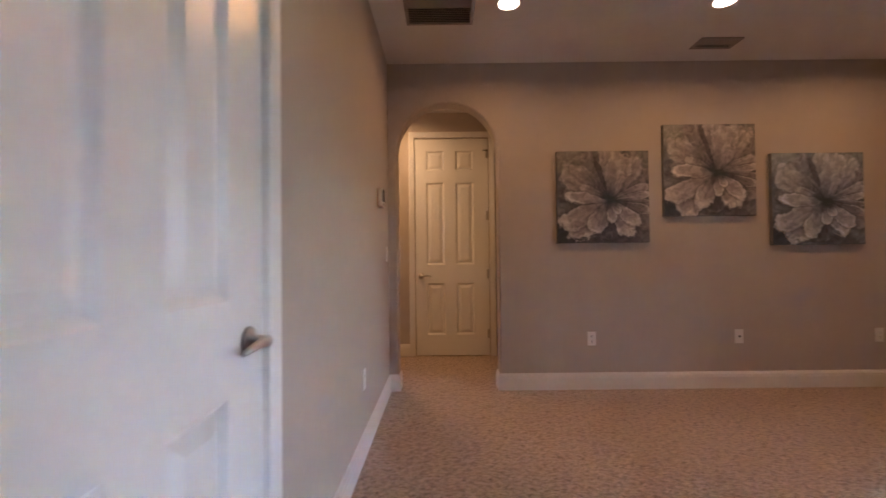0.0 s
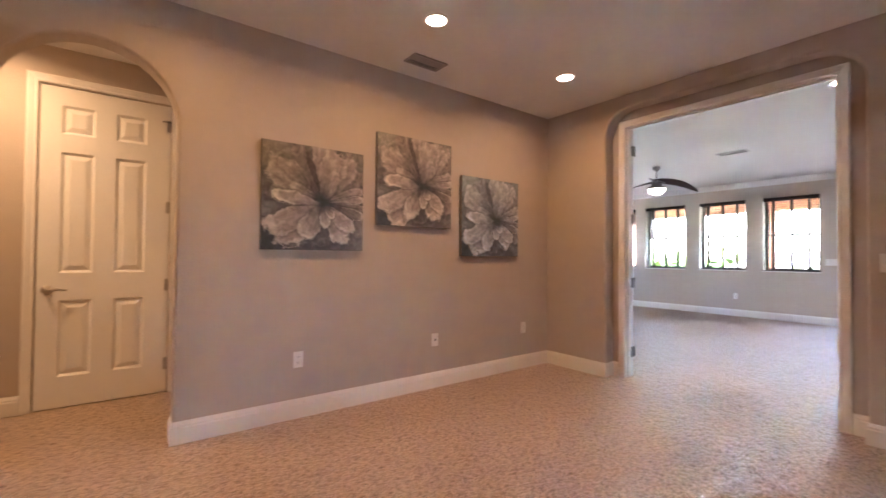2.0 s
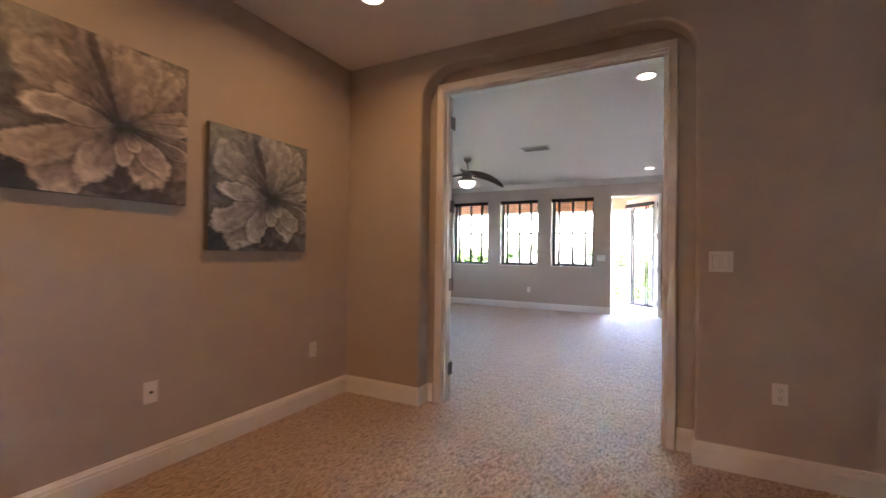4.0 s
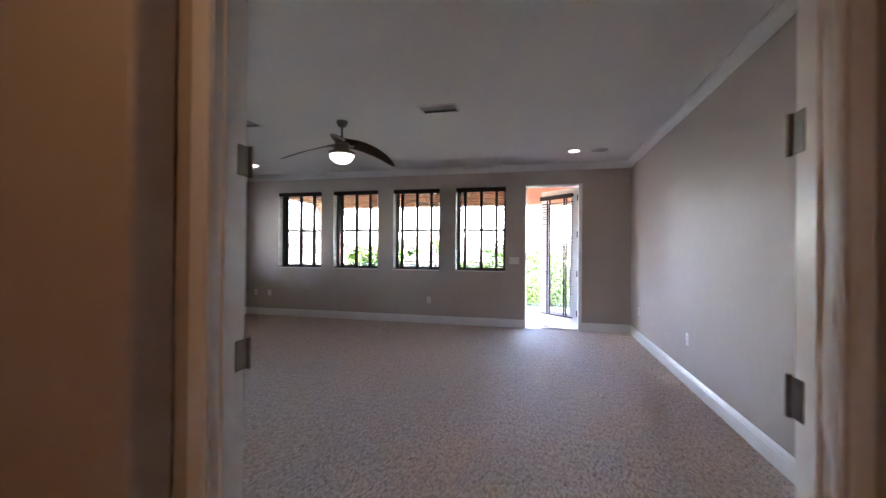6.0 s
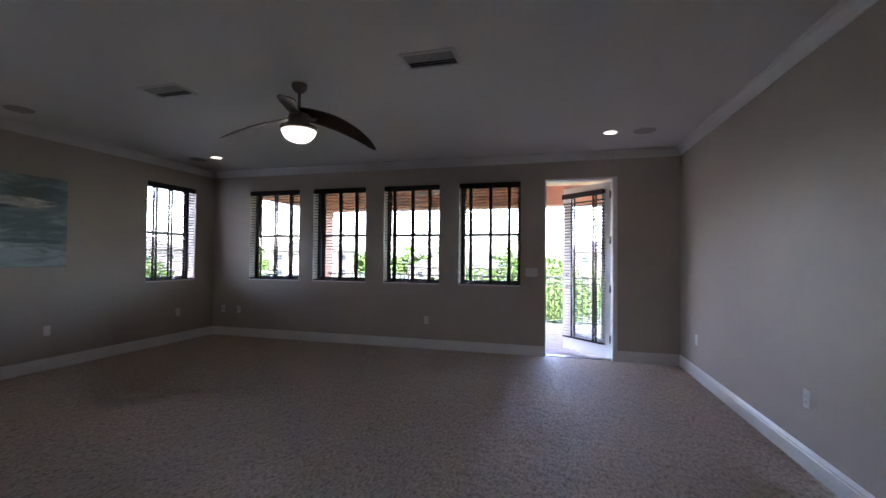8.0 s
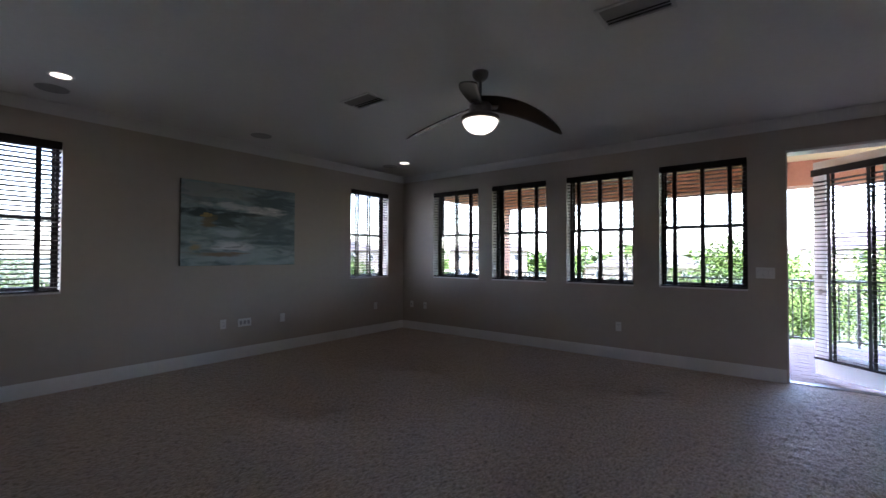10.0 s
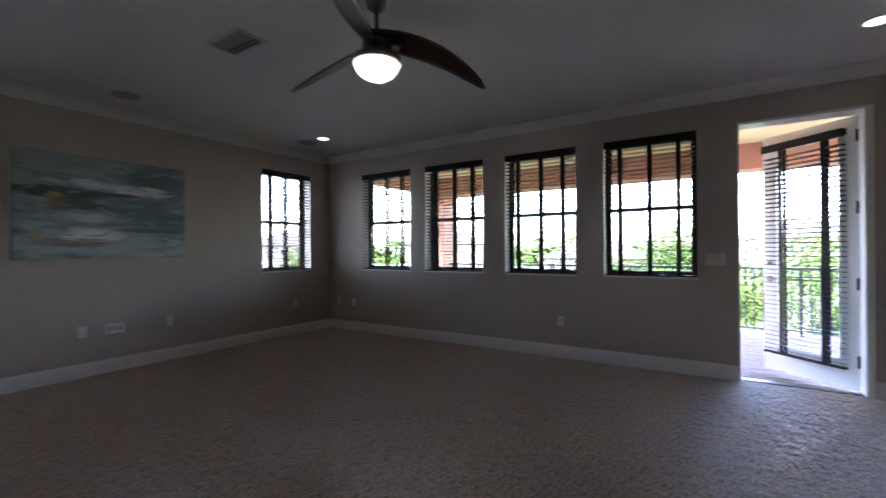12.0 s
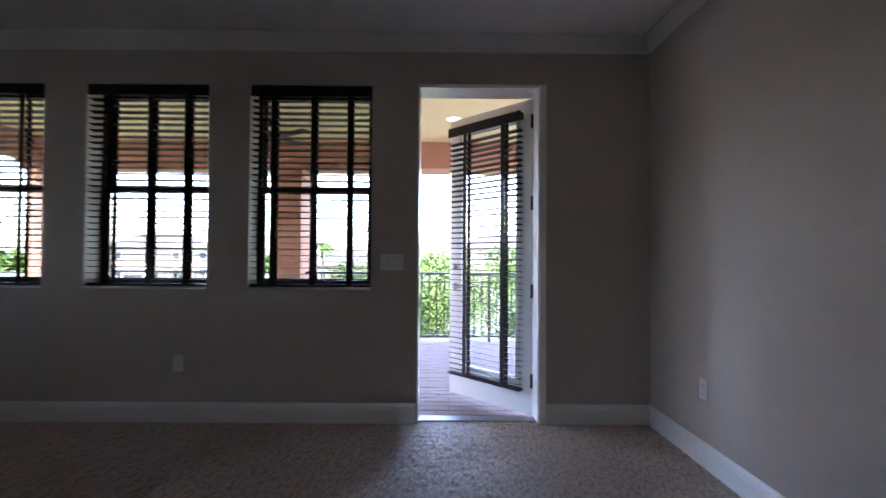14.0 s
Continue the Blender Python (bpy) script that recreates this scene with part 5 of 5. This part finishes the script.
def tree(x, y, h, r, seed, n_leaves=1500, leaf=0.16, trunk_share=0.35):
    rnd = random.Random(seed)
    t = thing("tree", pose(x, y, GZ), "leafy green broadleaf tree beyond the balcony", "tree", "garden trees")
    bm = bmesh.new()

    def limb(p, q, r0, r1):
        d = (q - p).normalized()
        s = d.orthogonal().normalized()
        u = d.cross(s)
        rings = [[bm.verts.new(c + (s * math.cos(k * 0.8976) + u * math.sin(k * 0.8976)) * rr) for k in range(7)] for c, rr in ((p, r0), (p.lerp(q, 0.5) + s * 0.06, (r0 + r1) / 2), (q, r1))]
        for a, b in zip(rings, rings[1:]):
            for k in range(7):
                bm.faces.new((a[k], a[(k + 1) % 7], b[(k + 1) % 7], b[k]))

    base = Vector((0, 0, -0.1))
    fork = Vector((rnd.uniform(-0.2, 0.2), rnd.uniform(-0.2, 0.2), h * trunk_share))
    limb(base, fork, 0.035 * h, 0.022 * h)
    tips = []
    for k in range(9):
        a = k * 0.698 + rnd.uniform(-0.3, 0.3)
        e = rnd.uniform(0.25, 1.0)
        tip = fork + Vector((math.cos(a) * r * 0.72 * (1.15 - 0.6 * e), math.sin(a) * r * 0.72 * (1.15 - 0.6 * e), (h - fork.z) * 0.86 * e))
        limb(fork, tip, 0.009 * h, 0.003 * h)
        tips.append((tip, r * rnd.uniform(0.36, 0.52)))
        tips.append((fork.lerp(tip, 0.45), r * rnd.uniform(0.34, 0.46)))
    part("trunk", bm, BARK, t)
    bm = bmesh.new()
    for i in range(n_leaves):
        c, rr = tips[i % len(tips)]
        v = Vector((rnd.gauss(0, 1), rnd.gauss(0, 1), rnd.gauss(0, 0.8)))
        v = v.normalized() * rr * (0.35 + 0.75 * rnd.random() ** 0.5)
        p = c + v
        m = Matrix.LocRotScale(p, Euler((rnd.uniform(-1, 1), rnd.uniform(-1, 1), rnd.uniform(0, 6.3))), None)
        s = leaf * rnd.uniform(0.6, 1.3)
        bm.faces.new([bm.verts.new(m @ Vector(q)) for q in ((-s, 0, 0), (-0.2 * s, -0.45 * s, 0.05 * s), (s, 0, -0.1 * s), (-0.2 * s, 0.45 * s, 0.05 * s))])
    part("crown", bm, LEAF, t)
    return t


for i, (x, y, h, r) in enumerate(((24, 2.6, 5.3, 2.6), (27.5, 5.2, 4.3, 2.0), (22.5, -1.4, 4.7, 2.2), (31, 0.5, 5.2, 2.6), (50, 16, 2.0, 1.8), (44, 7, 2.8, 2.2), (22, 34, 4.2, 2.4), (14, 30, 4.2, 2.4), (8.5, 34, 4.4, 2.6), (58, 13, 3.6, 2.6), (36, 40, 4.4, 2.8), (47, -4, 5.4, 3.0), (60, 46, 2.6, 2.6), (4, 38, 4.4, 2.8))):
    tree(x, y, h, r, 20 + i, 12000 if x < 32 else 1800, 0.075 if x < 32 else 0.22, 0.22)

# low hedge of shrubs, past counting, and a far belt of woods
rnd = random.Random(9)
bm = bmesh.new()
for _ in range(9000):
    a = rnd.random()
    p = Vector((rnd.uniform(110, 190), rnd.uniform(-160, 260), GZ + 6.5 * rnd.random() ** 1.4 * (0.6 + 0.4 * math.sin(a * 40))))
    m = Matrix.LocRotScale(p, Euler((rnd.uniform(-1, 1), rnd.uniform(-1, 1), rnd.uniform(0, 6.3))), None)
    s = 1.3 * rnd.uniform(0.6, 1.4)
    bm.faces.new([bm.verts.new(m @ Vector(q)) for q in ((-s, 0, -0.3 * s), (0, -0.6 * s, 0), (s, 0, 0.3 * s), (0, 0.6 * s, 0.2 * s))])
woods = part("far_woods", bm, LEAF)
tagged(woods, "far belt of green woods", "woods", kind="stuff")


def house(x, y, w, d, storeys, turn):
    hs = thing("house", pose(x, y, GZ, 0, 0, turn), "pale stucco house with a grey tiled hip roof", "house", "distant houses")
    h = 2.9 * storeys
    part("wall", box((-d / 2, -w / 2, 0), (d / 2, w / 2, h), 0.02), HOUSE, hs)
    bm = bmesh.new()
    o, rise = 0.5, min(w, d) * 0.24
    lo = [bm.verts.new(c) for c in ((-d / 2 - o, -w / 2 - o, h), (d / 2 + o, -w / 2 - o, h), (d / 2 + o, w / 2 + o, h), (-d / 2 - o, w / 2 + o, h))]
    k = min(w, d) / 2
    ri = [bm.verts.new(c) for c in ((0, -w / 2 + k, h + rise), (0, w / 2 - k, h + rise))]
    for f in ((lo[0], lo[1], ri[0]), (lo[1], lo[2], ri[1], ri[0]), (lo[2], lo[3], ri[1]), (lo[3], lo[0], ri[0], ri[1]), (lo[3], lo[2], lo[1], lo[0])):
        bm.faces.new(f)
    part("roof", bm, ROOF, hs)
    for s in range(storeys):
        for j in range(4):
            yy = -w / 2 + (j + 0.5) * w / 4
            wi = part("window", box((-d / 2 - 0.05, yy - 0.6, 2.9 * s + 0.9), (-d / 2 + 0.02, yy + 0.6, 2.9 * s + 2.2), 0.01), TRIM, hs)
            part("pane", box((-d / 2 - 0.065, yy - 0.52, 2.9 * s + 0.98), (-d / 2 - 0.04, yy + 0.52, 2.9 * s + 2.12)), DARKGLASS, wi)
    return hs


house(84, 52, 16, 12, 2, 30)
house(86, 20, 18, 12, 1, 0)
house(82, -8, 15, 12, 2, 0)
house(64, 78, 16, 12, 2, 55)
house(28, 70, 16, 12, 2, 95)


def car(x, y, turn):
    c = thing("parked_car", pose(x, y, GZ + 0.02, 0, 0, turn), "white van parked on the street", "car", "parked cars")
    bm = add_box(bmesh.new(), (-2.4, -0.95, 0.35), (2.4, 0.95, 1.05), 0.12)
    add_box(bm, (-2.3, -0.88, 1.0), (1.2, 0.88, 1.95), 0.18)
    part("body", bm, CARPAINT, c)
    part("windows", box((-1.9, -0.90, 1.25), (1.0, 0.90, 1.72), 0.05), DARKGLASS, c)
    for wx in (-1.5, 1.5):
        for wy in (-0.95, 0.75):
            part("wheel", lathe([(0, 0), (0.2, 0), (0.34, 0.02), (0.34, 0.18), (0.2, 0.2), (0, 0.2)], 20, pose(wx, wy + 0.2, 0.34, 90)), RUBBER, c)
    return c


car(68.2, 46, 90)
car(68.2, 52, 90)


def palm(x, y, h, seed):
    """A slim leaning trunk and a head of arching fronds with notched edges."""
    rnd = random.Random(seed)
    t = thing("palm_tree", pose(x, y, GZ), "slim green palm tree on the far lawn", "palm tree", "far palms")
    lean = rnd.uniform(-0.3, 0.3)
    part("trunk", tube([(lean * (k / 8) ** 2, 0, h * k / 8 - 0.1) for k in range(9)], [0.20 - 0.012 * k for k in range(9)], 8), BARK, t, "", True)
    for k in range(18):
        a, rise = k * 2.4, rnd.uniform(-0.2, 1.0)
        bm = bmesh.new()
        rows = []
        for i in range(9):
            f = i / 8
            r = 2.1 * f
            z = h - 0.15 + rise * r * 0.8 - 0.42 * r * r
            half = (0.05 + 0.34 * math.sin(math.pi * min(1.0, f * 0.9 + 0.1))) * (1.0 if i % 2 else 0.55)
            rows.append([bm.verts.new((lean + r * math.cos(a) - q * half * math.sin(a), r * math.sin(a) + q * half * math.cos(a), z - 0.25 * half * abs(q))) for q in (-1, 0, 1)])
        for p, q in zip(rows, rows[1:]):
            for j in (0, 1):
                bm.faces.new((p[j], p[j + 1], q[j + 1], q[j]))
        part("frond", bm, LEAF, t)
    return t


palm(70, 19.4, 6.4, 1)
palm(92, 33.5, 7.0, 2)
palm(78, 61, 6.6, 3)

# ---- pavers of the balcony, the nearest as pieces ----
PL, PB = 0.20, 0.10
bm = add_box(bmesh.new(), (0.003, 0.003, -0.012), (PB - 0.003, PL - 0.003, 0.0), 0.003)
pm = bpy.data.meshes.new("paver")
bm.to_mesh(pm)
bm.free()
pm.materials.append(PAVER)
rnd = random.Random(3)
rest = []
for i in range(int((13.2 - BX0 - 0.02) / PB)):
    for j in range(-4, int(8.5 / PL)):
        x, y = BX0 + 0.016 + i * PB, -1.0 + j * PL + (PL / 2 if i % 2 else 0)
        z = -0.060 + rnd.uniform(-0.0015, 0.0015)
        if 0.9 < y < 2.7 and x < 13.2:
            p = new("paver", pm)
            p.parent = deck
            p.location = (x, y, z)
        else:
            rest.append((x, y, z))
verts, faces = [], []
for x, y, z in rest:
    k = len(verts)
    a, b, c, d = x + 0.003, x + PB - 0.003, y + 0.003, y + PL - 0.003
    verts += [(a, c, z - 0.012), (b, c, z - 0.012), (b, d, z - 0.012), (a, d, z - 0.012), (a, c, z), (b, c, z), (b, d, z), (a, d, z)]
    faces += [(k + 4, k + 5, k + 6, k + 7), (k, k + 1, k + 5, k + 4), (k + 1, k + 2, k + 6, k + 5), (k + 2, k + 3, k + 7, k + 6), (k + 3, k, k + 4, k + 7)]
me = bpy.data.meshes.new("far_pavers")
me.from_pydata(verts, [], faces)
me.materials.append(PAVER)
far = new("far_pavers", me)
far.parent = deck
tagged(far, kind="stuff")
